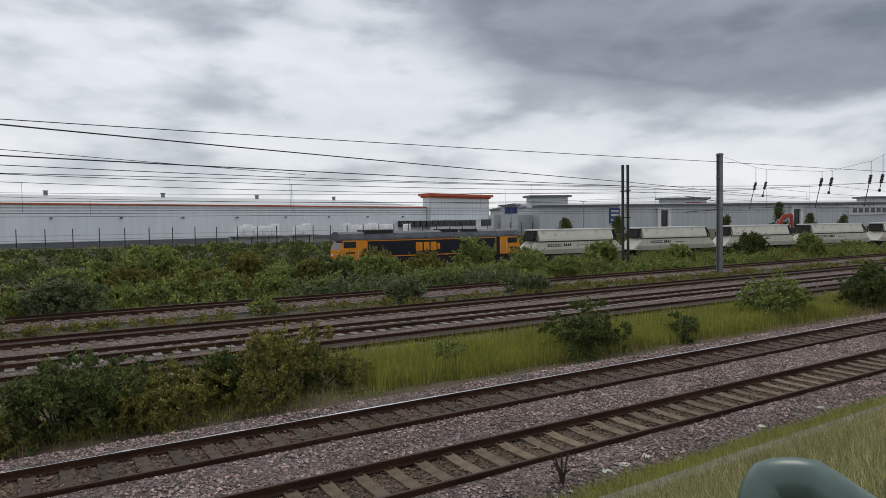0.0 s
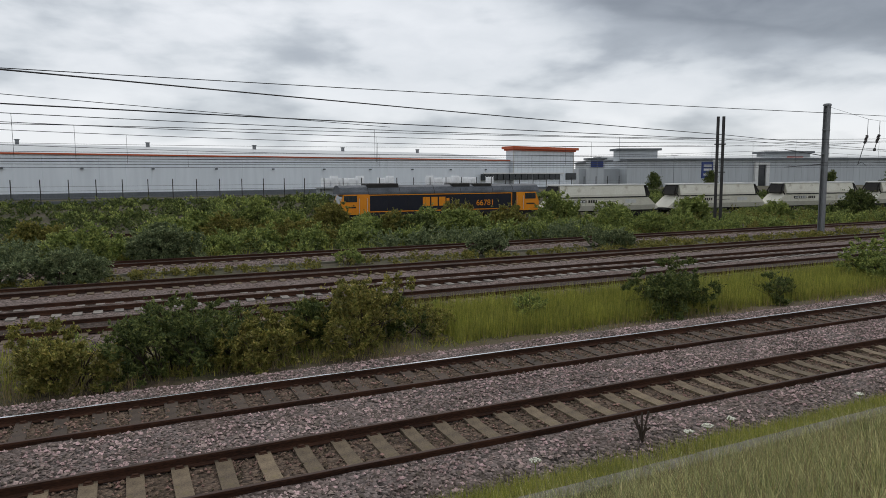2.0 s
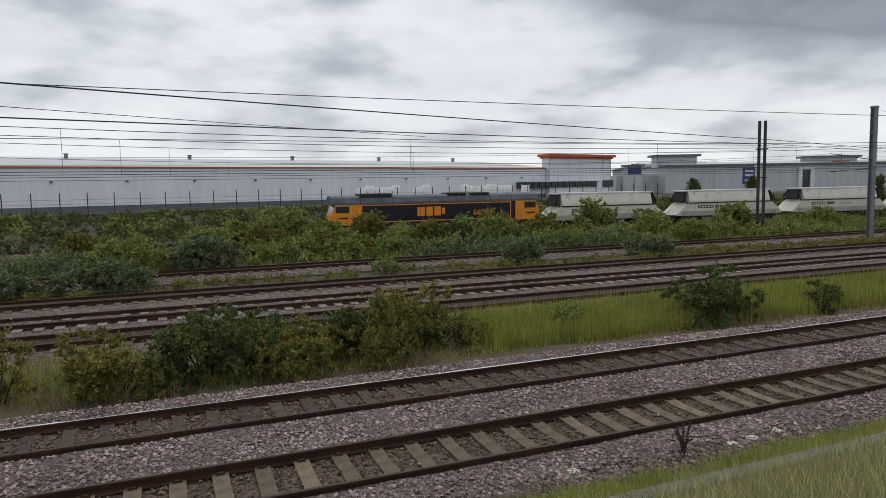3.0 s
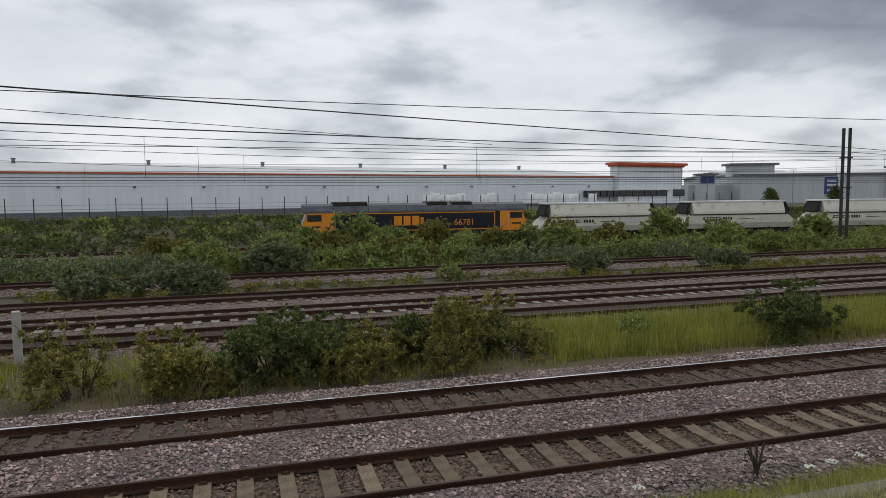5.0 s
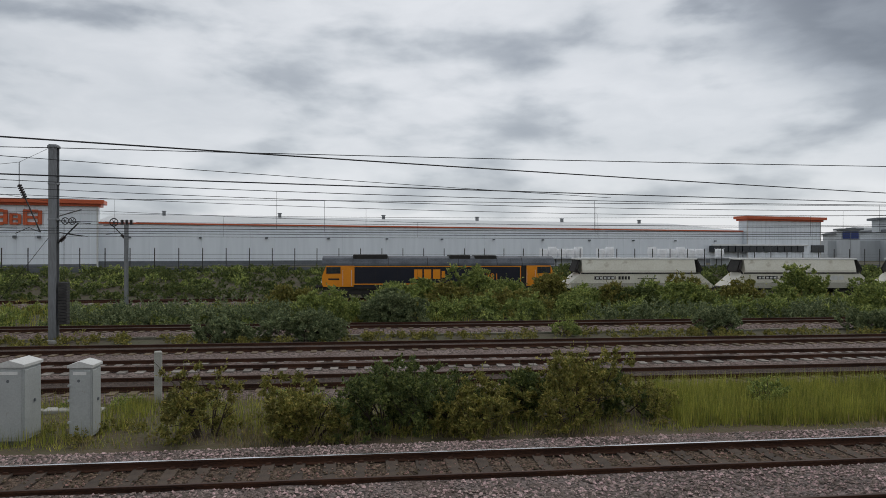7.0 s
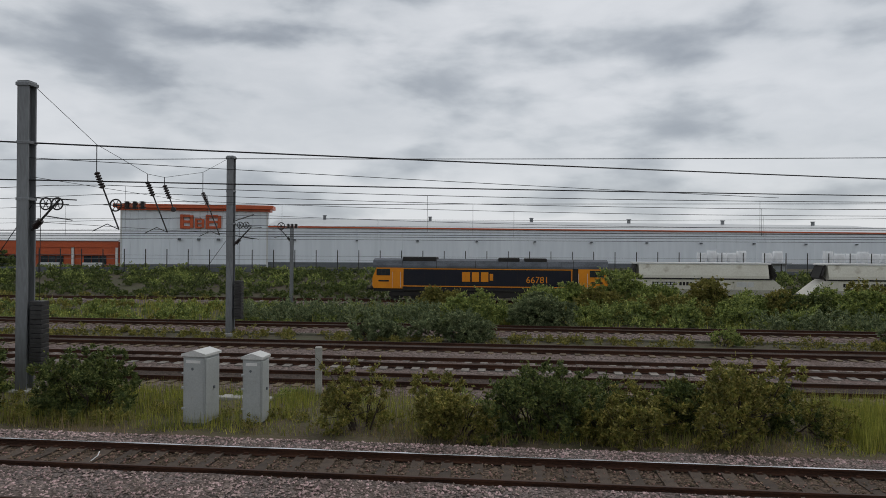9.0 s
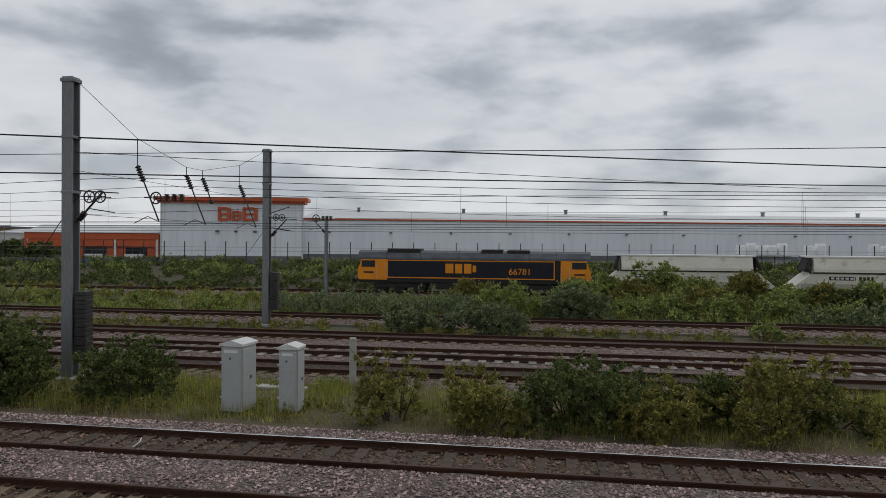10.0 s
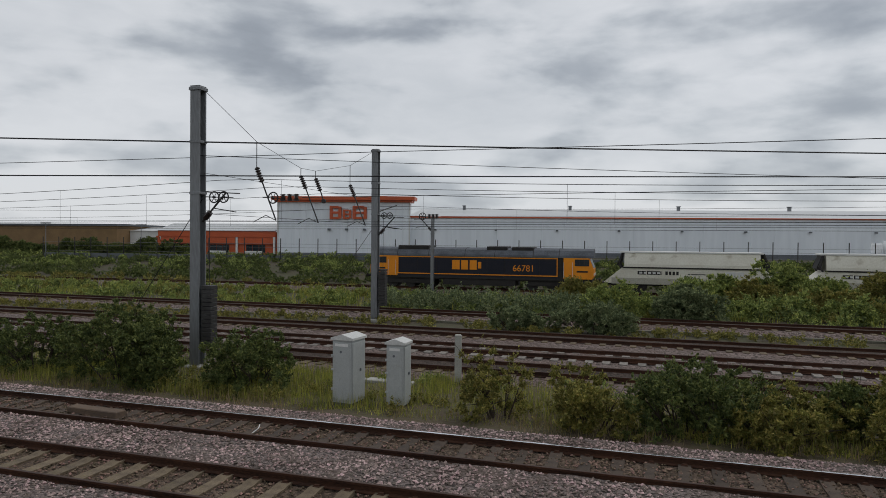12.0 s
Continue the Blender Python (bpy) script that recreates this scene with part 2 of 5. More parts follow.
M_BAG = mat("white_bulk_bag", (0.88, 0.88, 0.89), (0.78, 0.79, 0.80), rough=0.75, scale=2, fine=14, bump=0.02, bump_scale=5)
M_LEAF_A = mat("leaf_mid_green", (0.35, 0.41, 0.115), (0.125, 0.165, 0.05), rough=0.7, scale=1.5, fine=7, islandvar=0.5, spec=0.25, trans=0.15)
M_LEAF_B = mat("leaf_olive", (0.32, 0.30, 0.072), (0.12, 0.115, 0.033), rough=0.7, scale=2.2, fine=9, islandvar=0.5, spec=0.25, trans=0.15)
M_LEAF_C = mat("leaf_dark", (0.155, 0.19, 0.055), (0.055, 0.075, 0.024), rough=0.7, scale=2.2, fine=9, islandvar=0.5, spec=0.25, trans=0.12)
M_LEAF_G = mat("leaf_blue_grey", (0.25, 0.295, 0.145), (0.09, 0.12, 0.055), rough=0.7, scale=2.2, fine=9, islandvar=0.5, spec=0.25, trans=0.15)
M_TWIG = mat("brown_twig", (0.06, 0.042, 0.03), (0.04, 0.03, 0.022), rough=0.9, scale=4, fine=30)
M_GRASS = mat("fresh_grass", (0.37, 0.38, 0.07), (0.21, 0.22, 0.05), rough=0.65, scale=0.9, fine=5, islandvar=0.45, spec=0.3, trans=0.25)
M_GRASS_NEAR = mat("seeding_grass", (0.62, 0.60, 0.28), (0.17, 0.21, 0.06), rough=0.65, scale=2.0, fine=9, islandvar=0.7, spec=0.3, trans=0.2)
M_GRASS_DRY = mat("dry_grass", (0.34, 0.27, 0.15), (0.22, 0.175, 0.085), rough=0.75, scale=0.7, fine=4, islandvar=0.3, spec=0.2, trans=0.4)
M_FLOWER = mat("cream_flower", (0.75, 0.74, 0.62), rough=0.7)

# ---------------------------------------------------------------- mesh building


class Build:
    """Gathers faces of one mesh."""

    def __init__(self):
        self.v, self.f = [], []

    def add(self, verts, faces):
        n = len(self.v)
        self.v += [tuple(p) for p in verts]
        self.f += [tuple(i + n for i in f) for f in faces]
        return self

    def box(self, x0, x1, y0, y1, z0, z1, c=0.0):
        """A box; c chamfers its four upright and top edges."""
        if c <= 0:
            v = [(x, y, z) for z in (z0, z1) for x, y in ((x0, y0), (x1, y0), (x1, y1), (x0, y1))]
            return self.add(v, [(0, 3, 2, 1), (4, 5, 6, 7), (0, 1, 5, 4), (1, 2, 6, 5), (2, 3, 7, 6), (3, 0, 4, 7)])
        ring = lambda k: [(x0 + k, y0), (x1 - k, y0), (x1, y0 + k), (x1, y1 - k), (x1 - k, y1), (x0 + k, y1), (x0, y1 - k), (x0, y0 + k)]
        v = [(x, y, z0) for x, y in ring(c)] + [(x, y, z1 - c) for x, y in ring(c)]
        v += [(min(max(x, x0 + c), x1 - c), min(max(y, y0 + c), y1 - c), z1) for x, y in ring(c)]
        f = [tuple(range(7, -1, -1)), tuple(range(16, 24))]
        for k in range(2):
            f += [(k * 8 + i, k * 8 + (i + 1) % 8, k * 8 + 8 + (i + 1) % 8, k * 8 + 8 + i) for i in range(8)]
        return self.add(v, f)

    def prism(self, profile, x0, x1, axis="x"):
        """A profile of (a, b) swept along an axis. axis x: (y, z); y: (x, z); z: (x, y)."""
        n = len(profile)
        put = {"x": lambda s, a, b: (s, a, b), "y": lambda s, a, b: (a, s, b), "z": lambda s, a, b: (a, b, s)}[axis]
        v = [put(x0, a, b) for a, b in profile] + [put(x1, a, b) for a, b in profile]
        f = [tuple(range(n)), tuple(range(2 * n - 1, n - 1, -1))] + [(i, i + n, (i + 1) % n + n, (i + 1) % n) for i in range(n)]
        return self.add(v, f)

    def tube(self, points, r, sides=6, r_end=None):
        """A round bar through points."""
        pts = [Vector(p) for p in points]
        rings = []
        for i, p in enumerate(pts):
            d = (pts[min(i + 1, len(pts) - 1)] - pts[max(i - 1, 0)]).normalized()
            a = d.cross(Vector((0, 0, 1)))
            if a.length < 1e-3:
                a = d.cross(Vector((0, 1, 0)))
            a.normalize()
            b = d.cross(a)
            rr = r if r_end is None else r + (r_end - r) * i / (len(pts) - 1)
            rings.append([p + (a * math.cos(q) + b * math.sin(q)) * rr for q in (2 * math.pi * k / sides for k in range(sides))])
        v = [q for ring in rings for q in ring]
        f = [(i * sides + k, i * sides + (k + 1) % sides, (i + 1) * sides + (k + 1) % sides, (i + 1) * sides + k) for i in range(len(rings) - 1) for k in range(sides)]
        f += [tuple(range(sides - 1, -1, -1)), tuple(range(len(v) - sides, len(v)))]
        return self.add(v, f)

    def disc(self, centre, r, y0, y1, sides=20):
        """A wheel-like cylinder whose axis runs along y."""
        cx, cz = centre
        return self.prism([(cx + r * math.cos(2 * math.pi * k / sides), cz + r * math.sin(2 * math.pi * k / sides)) for k in range(sides)], y0, y1, "y")

    def mesh(self, name, material):
        me = bpy.data.meshes.new(name)
        me.from_pydata(self.v, [], self.f)
        bm = bmesh.new()
        bm.from_mesh(me)
        bmesh.ops.recalc_face_normals(bm, faces=bm.faces)
        bm.to_mesh(me)
        bm.free()
        me.materials.append(material)
        return me


def part(name, build, material, parent, label="", at=None):
    me = build if isinstance(build, bpy.types.Mesh) else build.mesh(name, material)
    ob = new(name, me)
    ob.parent = parent
    if at is not None:
        ob.matrix_basis = at
    if label:
        tagged(ob, label)
    return ob


def thing(name, label, category, at=None, group="", kind=""):
    ob = tagged(new(name), label, category, group, kind)
    ob.empty_display_size = 0.2
    if at is not None:
        ob.matrix_basis = at
    return ob


def solid(name, build, material, label, category, at=None, group="", kind=""):
    ob = tagged(new(name, build.mesh(name, material)), label, category, group, kind)
    if at is not None:
        ob.matrix_basis = at
    return ob


def soup(name, verts, faces, material, label, category, kind="stuff", parent=None):
    """One mesh from numpy arrays of points and of equal-sided faces."""
    me = bpy.data.meshes.new(name)
    me.from_pydata(verts.tolist(), [], faces.tolist())
    me.materials.append(material)
    ob = new(name, me)
    if parent is not None:
        ob.parent = parent
    tagged(ob, label, category, kind=kind)
    return ob


# ---------------------------------------------------------------- ground
def ground_z(x, y):
    """Level of the land: tracks, verge, brush bank and the raised retail park."""
    z = -0.42
    if y < 8.6:
        z = -0.42 + min(1.0, max(0.0, (8.6 - y) / 7.6)) * 3.2
    if y > 66:
        z = -0.42 + min(1.0, (y - 66) / 18.0) * 1.9
    return z


def sheet(name, x_knots, y_knots, level, material, label, category, rough=0.0):
    b = Build()
    for y in y_knots:
        for x in x_knots:
            b.v.append((x, y, level(x, y) + rough * noise.noise((x * 0.9, y * 0.9, 0.0)) + rough * 0.6 * noise.noise((x * 3.1, y * 3.1, 5.0))))
    n = len(x_knots)
    b.f = [(j * n + i, j * n + i + 1, (j + 1) * n + i + 1, (j + 1) * n + i) for j in range(len(y_knots) - 1) for i in range(n - 1)]
    return solid(name, b, material, label, category, kind="structure")


xs = [-3000, -1200, -500, -250] + [-150 + 6 * i for i in range(68)] + [300, 500, 1200, 3000]
ys = [-2500, -800, -200, -60, -20, -5] + [0.8 * i for i in range(0, 12)] + [12, 20, 30, 40, 50, 60, 64, 66, 70, 74, 78, 81, 84, 90, 110, 150, 250, 500, 1200, 3000]
sheet("ground", xs, ys, ground_z, M_EARTH, "dark weedy earth carrying the railway and its banks", "ground")
fx = [-90 + 0.75 * i for i in range(320)]
sheet("verge", fx, [15.8 + 0.5 * i for i in range(14)], lambda x, y: -0.31, M_SOIL, "rough grassy soil strip between the tracks", "verge", 0.07)


def bed(name, y0, y1, top, material, label, centres=(), inner=-0.2):
    """A ballast bed with sloping shoulders."""
    yk = [y0 - 0.55, y0 - 0.2, y0 + 0.1] + [y0 + 0.1 + (y1 - y0 - 0.2) * i / 14 for i in range(1, 14)] + [y1 - 0.1, y1 + 0.2, y1 + 0.55]
    for c in centres:
        yk = [y for y in yk if abs(abs(y - c) - 0.7) > 0.1] + [c - 0.8, c - 0.66, c - 0.3, c + 0.3, c + 0.66, c + 0.8]
    yk.sort()
    def level(x, y):
        e = min(y - y0, y1 - y)
        inside = any(abs(y - c) < 0.72 for c in centres)
        return (inner if inside else top) if e > 0 else top + e * 0.5
    return sheet(name, fx, yk, level, material, label, "ballast", 0.035)


bed("ballast_bed", 8.75, 15.75, -0.10, M_BALLAST, "grey and pinkish crushed stone ballast under two tracks", (10.45, 13.90), -0.30)
bed("ballast_bed", 21.75, 33.6, -0.19, M_BALLAST_OLD, "older brownish ballast under three parallel tracks", (23.40, 27.15, 31.65), -0.148)
bed("ballast_bed", 38.2, 41.7, -0.19, M_BALLAST_OLD, "weedy old ballast under the outer electrified track", (39.95,), -0.16)

for c, lv in ((10.45, -0.205), (13.90, -0.195)):
    sheet("ballast_strip", fx, [c - 0.72, c - 0.6, c - 0.3, c, c + 0.3, c + 0.6, c + 0.72], lambda x, y: lv, M_BALLAST_BROWN, "dirty brown ballast between the rails", "ballast", 0.02)

# strips between the far rails; their shade is painted, not cast
for c, lv in ((23.40, -0.125), (27.15, -0.150), (31.65, -0.125), (39.95, -0.125)):
    sheet("ballast_strip", fx, [c - 0.68, c - 0.5, c, c + 0.5, c + 0.68], lambda x, y: lv, M_BALLAST_SHADED, "brown ballast between the rails, with shade painted into its colour", "ballast", 0.012)


def freight_y(x):
    """The freight line's gentle curve."""
    return 61.0 - 0.00075 * x * x


FREIGHT_Z = -0.04
b = Build()
for row, (off, dz) in enumerate(((-2.6, -0.5), (-1.7, -0.2), (1.7, -0.2), (2.6, -0.5))):
    b.v += [(x, freight_y(x) + off, FREIGHT_Z + dz + 0.04 * noise.noise((x, off, 0))) for x in range(-90, 151, 2)]
n = 121
b.f = [(r * n + i, r * n + i + 1, (r + 1) * n + i + 1, (r + 1) * n + i) for r in range(3) for i in range(n - 1)]
solid("ballast_bed", b, M_BALLAST_OLD, "dusty ballast of the curving freight line", "ballast", kind="structure")

# ---------------------------------------------------------------- tracks
RAIL = [(-0.035, 0.0), (0.035, 0.0), (0.035, -0.04), (0.01, -0.05), (0.01, -0.13), (0.07, -0.155), (0.07, -0.17), (-0.07, -0.17), (-0.07, -0.155), (-0.01, -0.13), (-0.01, -0.05), (-0.035, -0.04)]


def sleeper_mesh(material, width=0.26):
    b = Build()
    b.prism([(-1.25, -0.30), (-1.25, -0.155), (-1.2, -0.14), (-0.55, -0.14), (-0.4, -0.165), (0.4, -0.165), (0.55, -0.14), (1.2, -0.14), (1.25, -0.155), (1.25, -0.30)], -width / 2, width / 2)
    return b.mesh("sleeper", material)


def chair_mesh():
    b = Build()
    for s in (-1, 1):
        b.box(-0.07, 0.07, s * 0.7525 - 0.13, s * 0.7525 + 0.13, -0.15, -0.125, 0.008)
        b.box(-0.05, 0.05, s * 0.7525 - 0.11, s * 0.7525 - 0.05, -0.13, -0.10, 0.008)
        b.box(-0.05, 0.05, s * 0.7525 + 0.05, s * 0.7525 + 0.11, -0.13, -0.10, 0.008)
    return b.mesh("rail_clip", M_RAIL)


SLEEPER_NEAR, SLEEPER_GRIMY, SLEEPER_FAR, CLIP = sleeper_mesh(M_SLEEPER), sleeper_mesh(M_SLEEPER_DK), sleeper_mesh(M_SLEEPER_FAR, 0.3), chair_mesh()


def track(name, y, x0, x1, label, near, heads, phase=0.0, dz=0.0, pitch=0.65, pale=True, grimy=False):
    """Two rails on sleepers; heads: material of the running surface of the near and the far rail."""
    tr = thing(name, label, "railway track", pose(0, y, dz), kind="structure")
    for s, head in zip((-1, 1), heads):
        b = Build()
        b.prism([(a + s * 0.7525, z) for a, z in RAIL], x0, x1)
        r = part("rail", b, M_RAIL, tr)
        hb = Build()
        hb.prism([(s * 0.7525 - 0.032, 0.0), (s * 0.7525 - 0.026, 0.005), (s * 0.7525 + 0.026, 0.005), (s * 0.7525 + 0.032, 0.0)], x0, x1)
        part("rail_head", hb, head, r, "running surface of the rail")
    for i in range(int((x1 - x0) / pitch)):
        at = pose(x0 + phase + i * pitch, 0, random.uniform(-0.008, 0.006), 0, 0, random.uniform(-0.8, 0.8))
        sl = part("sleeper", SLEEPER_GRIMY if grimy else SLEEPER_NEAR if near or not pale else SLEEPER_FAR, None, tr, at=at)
        if near:
            part("rail_clip", CLIP, None, sl)
    return tr


track("track_1", 10.45, -30, 65, "nearest railway track, rusty rails on worn concrete sleepers", True, (M_RAILDULL, M_RAILDULL))
track("track_2", 13.90, -40, 80, "second railway track with one polished rail", True, (M_RAILDULL, M_RAILTOP), 0.3, grimy=True)
track("track_3", 23.40, -60, 120, "rusty track beside the bushes on old ballast", False, (M_RAILDULL, M_RAILDULL), 0.1, pale=False)
track("track_4", 27.15, -60, 120, "middle track with pale concrete sleepers", False, (M_RAILDULL, M_RAILDULL), 0.4)
track("track_5", 31.65, -70, 120, "rusty track on brownish ballast", False, (M_RAILDULL, M_RAILDULL), 0.2, pale=False)
track("track_6", 39.95, -80, 120, "outer electrified track half hidden by weeds", False, (M_RAILDULL, M_RAILDULL), 0.2, pale=False)

fr = thing("track_7", "freight line curving behind the brush", "railway track", kind="structure")
for s in (-1, 1):
    b = Build()
    pts = [(x, freight_y(x) + s * 0.7525) for x in range(-90, 151, 3)]
    n = len(RAIL)
    for x, y in pts:
        b.v += [(x, y + a, FREIGHT_Z + z) for a, z in RAIL]
    b.f = [(i * n + k, (i + 1) * n + k, (i + 1) * n + (k + 1) % n, i * n + (k + 1) % n) for i in range(len(pts) - 1) for k in range(n)]
    part("rail", b, M_RAIL, fr)
for i in range(150):
    x = -80 + i * 1.3
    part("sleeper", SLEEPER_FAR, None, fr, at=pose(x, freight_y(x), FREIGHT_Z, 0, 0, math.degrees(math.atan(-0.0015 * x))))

b = Build()
for i in range(190):
    x = -80 + i
    b.box(x, x + 0.985, 37.35, 37.6, -0.5, -0.30 + 0.03 * noise.noise((x * 0.7, 0, 0)))
solid("cable_trough", b, M_TROUGH, "line of concrete cable trough lids beside the outer track", "cable trough", kind="structure")

# ---------------------------------------------------------------- masts and overhead line


def mast(x, y, z1, w, label, material=M_STEEL, base=-0.45, stack=False, twin=False, turn=0):
    m = thing("catenary_mast", label, "mast", pose(x, y, 0, 0, 0, turn), "catenary masts")
    xs2 = (-w * 0.57, w * 0.57) if twin else (0.0,)
    for cx in xs2:
        b = Build()
        t, h = w * 0.09, w / 2
        if twin:
            b.box(cx - w * 0.3, cx + w * 0.3, -0.09, 0.09, base, z1, 0.015)
        else:
            # broad-flange column
            k, q = h - t * 1.5, t * 0.6
            b.prism([(-h, -h), (h, -h), (h, -k), (q, -k), (q, k), (h, k), (h, h), (-h, h), (-h, k), (-q, k), (-q, -k), (-h, -k)], base, z1, "z")
        part("column", b, material, m)
    if not twin:
        b = Build()
        b.box(-w * 0.62, w * 0.62, -w * 0.62, w * 0.62, z1 - w * 0.42, z1 - w * 0.12, 0.02)
        b.box(-w * 0.48, w * 0.48, -w * 0.48, w * 0.48, z1 - w * 0.14, z1 + 0.01, 0.02)
        part("cap", b, material, m)
    for zc in (0.62, 0.80) if not twin else (0.5, 0.75):
        b = Build()
        ww = w * (1.15 if twin else 0.56)
        b.box(-ww, ww, -w * 0.56, w * 0.56, base + (z1 - base) * zc, base + (z1 - base) * zc + 0.09, 0.01)
        part("clamp", b, M_STEEL_DK if twin else material, m)
    if stack:
        for i in range(14):
            b = Build()
            b.box(w * 0.75, w * 0.75 + 0.42, -0.2, 0.2, 0.55 + i * 0.155, 0.55 + i * 0.155 + 0.135, 0.015)
            part("balance_weight", b, M_STEEL_DK, m)
        b = Build()
        b.tube([(w * 0.75 + 0.21, 0, 2.6), (w * 0.75 + 0.21, 0, 6.0)], 0.012, 5)
        part("weight_rod", b, M_WIRE, m)
    b = Build()
    b.box(-w * 0.9 - (0.4 if twin else 0), w * 0.9 + (0.4 if twin else 0), -w * 0.9, w * 0.9, base - 0.1, base + 0.2, 0.04)
    part("footing", b, M_CONCRETE, m)
    return m


MAST_A = mast(-16.2, 21.0, 10.05, 0.40, "tall grey galvanised overhead-line mast with a stack of balance weights", stack=True)
MAST_B = mast(-15.8, 36.6, 9.75, 0.38, "grey steel overhead-line mast beside the outer track", stack=True)
MAST_C = mast(51.0, 36.3, 10.1, 0.38, "grey steel overhead-line mast by the weedy track")
MAST_D = mast(50.2, 46.2, 9.9, 0.42, "pair of dark rusted overhead-line masts in the brush", M_STEEL_DK, twin=True, turn=-40)
MAST_E = mast(-17.4, 52.0, 6.25, 0.24, "slim grey mast standing in the brush", M_STEEL)


def wire(points, r, label, sag=0.0, kind_name="overhead_wire"):
    """A taut wire through points, each stretch hanging by sag."""
    pts = []
    for (a, b2) in zip(points, points[1:]):
        for i in range(24):
            s = i / 24
            p = Vector(a).lerp(Vector(b2), s)
            p.z -= sag * 4 * s * (1 - s)
            pts.append(p)
    pts.append(Vector(points[-1]))
    return solid(kind_name, Build().tube(pts, r, 5), M_WIRE, label, "wire", group="overhead wires")


T_WIRE = "thick black overhead feeder wire sagging between masts"
wire([(-90, 36.6, 10.2), (-15.8, 36.6, 9.6), (51, 36.3, 9.38), (130, 36.0, 9.6)], 0.022, T_WIRE, 0.12)
wire([(-70, 8.0, 9.6), (-16.2, 21, 8.0), (50.2, 46.2, 8.25), (150, 84, 8.8)], 0.028, T_WIRE, 0.12)
wire([(-70, 8.0, 7.1), (-16.2, 21, 6.75), (50.2, 46.2, 7.85), (150, 84, 8.6)], 0.024, T_WIRE, 0.1)
wire([(-16.2, 21, 7.5), (12, 31.7, 6.95)], 0.012, "thin black overhead wire running down to a feeder", 0.05)

# running wires over the four electrified tracks
C_WIRE, D_WIRE, S_WIRE = "thin taut contact wire over the track", "thin catenary wire with droppers over the track", "thin steel cross-span wire between masts"
for y in (23.40, 27.15, 31.65, 39.95):
    wire([(-95, y, 5.12), (-16, y, 5.12), (51, y, 5.12), (130, y, 5.12)], 0.011, C_WIRE, 0.04)
    top = 6.85 if y < 35 else 6.6
    cat = thing("catenary_wire", D_WIRE, "wire", group="overhead wires")
    xs3 = [-95 + 2.0 * i for i in range(113)]
    hang = lambda x: top - 0.72 * 4 * (((x + 16) / 67.0) % 1.0) * (1 - ((x + 16) / 67.0) % 1.0)
    part("strand", Build().tube([(x, y, hang(x)) for x in xs3], 0.012, 5), M_WIRE, cat)
    for i in range(20):
        x = -90 + i * 11.2 + y * 0.37
        part("dropper", Build().tube([(x, y, 5.12), (x, y, hang(x))], 0.006, 4), M_WIRE, cat)
wire([(-95, 45.5, 6.3), (-17.4, 52, 6.2), (50.2, 46.2, 6.4), (130, 44, 6.5)], 0.012, S_WIRE, 0.3)
wire([(-95, 45.5, 7.6), (-17.4, 50.5, 6.9), (50.2, 46.2, 7.3), (130, 44, 7.4)], 0.012, S_WIRE, 0.35)


def insulator(a, b2, parent):
    """Ribbed insulator from a to b2."""
    a, b2 = Vector(a), Vector(b2)
    d = b2 - a
    side = d.cross(Vector((0, 1, 0)) if abs(d.normalized().y) < 0.9 else Vector((1, 0, 0))).normalized()
    other = d.normalized().cross(side)
    bd, sides = Build(), 8
    prof = [(0.0, 0.06)] + [q for i in range(6) for q in ((i / 6 + 0.03, 0.06), (i / 6 + 0.06, 0.115), (i / 6 + 0.11, 0.115), (i / 6 + 0.14, 0.06))] + [(1.0, 0.06)]
    for s, r in prof:
        bd.v += [tuple(a + d * s + (side * math.cos(q) + other * math.sin(q)) * r) for q in (2 * math.pi * k / sides for k in range(sides))]
    bd.f = [(i * sides + k, i * sides + (k + 1) % sides, (i + 1) * sides + (k + 1) % sides, (i + 1) * sides + k) for i in range(len(prof) - 1) for k in range(sides)]
    bd.f += [tuple(range(sides - 1, -1, -1)), tuple(range(len(bd.v) - sides, len(bd.v)))]
    return part("insulator", bd, M_CERAMIC, parent)


def headspan(x, ends, nodes, label, lean):
    """Cross-span wires between two masts, carrying hangers with insulators and raked registration arms."""
    hs = thing("headspan", label, "overhead line", group="headspans")
    line = [(x, *ends[0])] + [(x, y, z) for y, z, _ in nodes] + [(x, *ends[1])]
    part("span_wire", Build().tube(line, 0.010, 5), M_WIRE, hs)
    for z in (6.85, 5.35):
        part("cross_wire", Build().tube([(x, ends[0][0], z), (x, ends[1][0], z)], 0.009, 5), M_WIRE, hs)
    for y, z, long in nodes:
        part("hanger", Build().tube([(x, y, z), (x, y, 7.42)], 0.018, 5), M_WIRE, hs)
        insulator((x, y, 7.42), (x + lean * 0.26, y, 6.8), hs)
        foot = (x + lean * 0.93, y, 5.2) if long else (x + lean * 0.45, y, 6.3)
        part("registration_arm", Build().tube([(x + lean * 0.26, y, 6.82), foot], 0.03, 6), M_STEEL_DK, hs)
        if long:
            b = Build()
            b.tube([foot, (foot[0] - lean * 0.55, y + 0.1, 5.42), (foot[0] - lean * 1.15, y + 0.1, 5.14)], 0.018, 5)
            part("steady_arm", b, M_STEEL_DK, hs)
        else:
            b = Build()
            b.disc((foot[0], foot[2]), 0.11, y - 0.05, y + 0.05, 12)
            part("clamp", b, M_STEEL_DK, hs)
    return hs


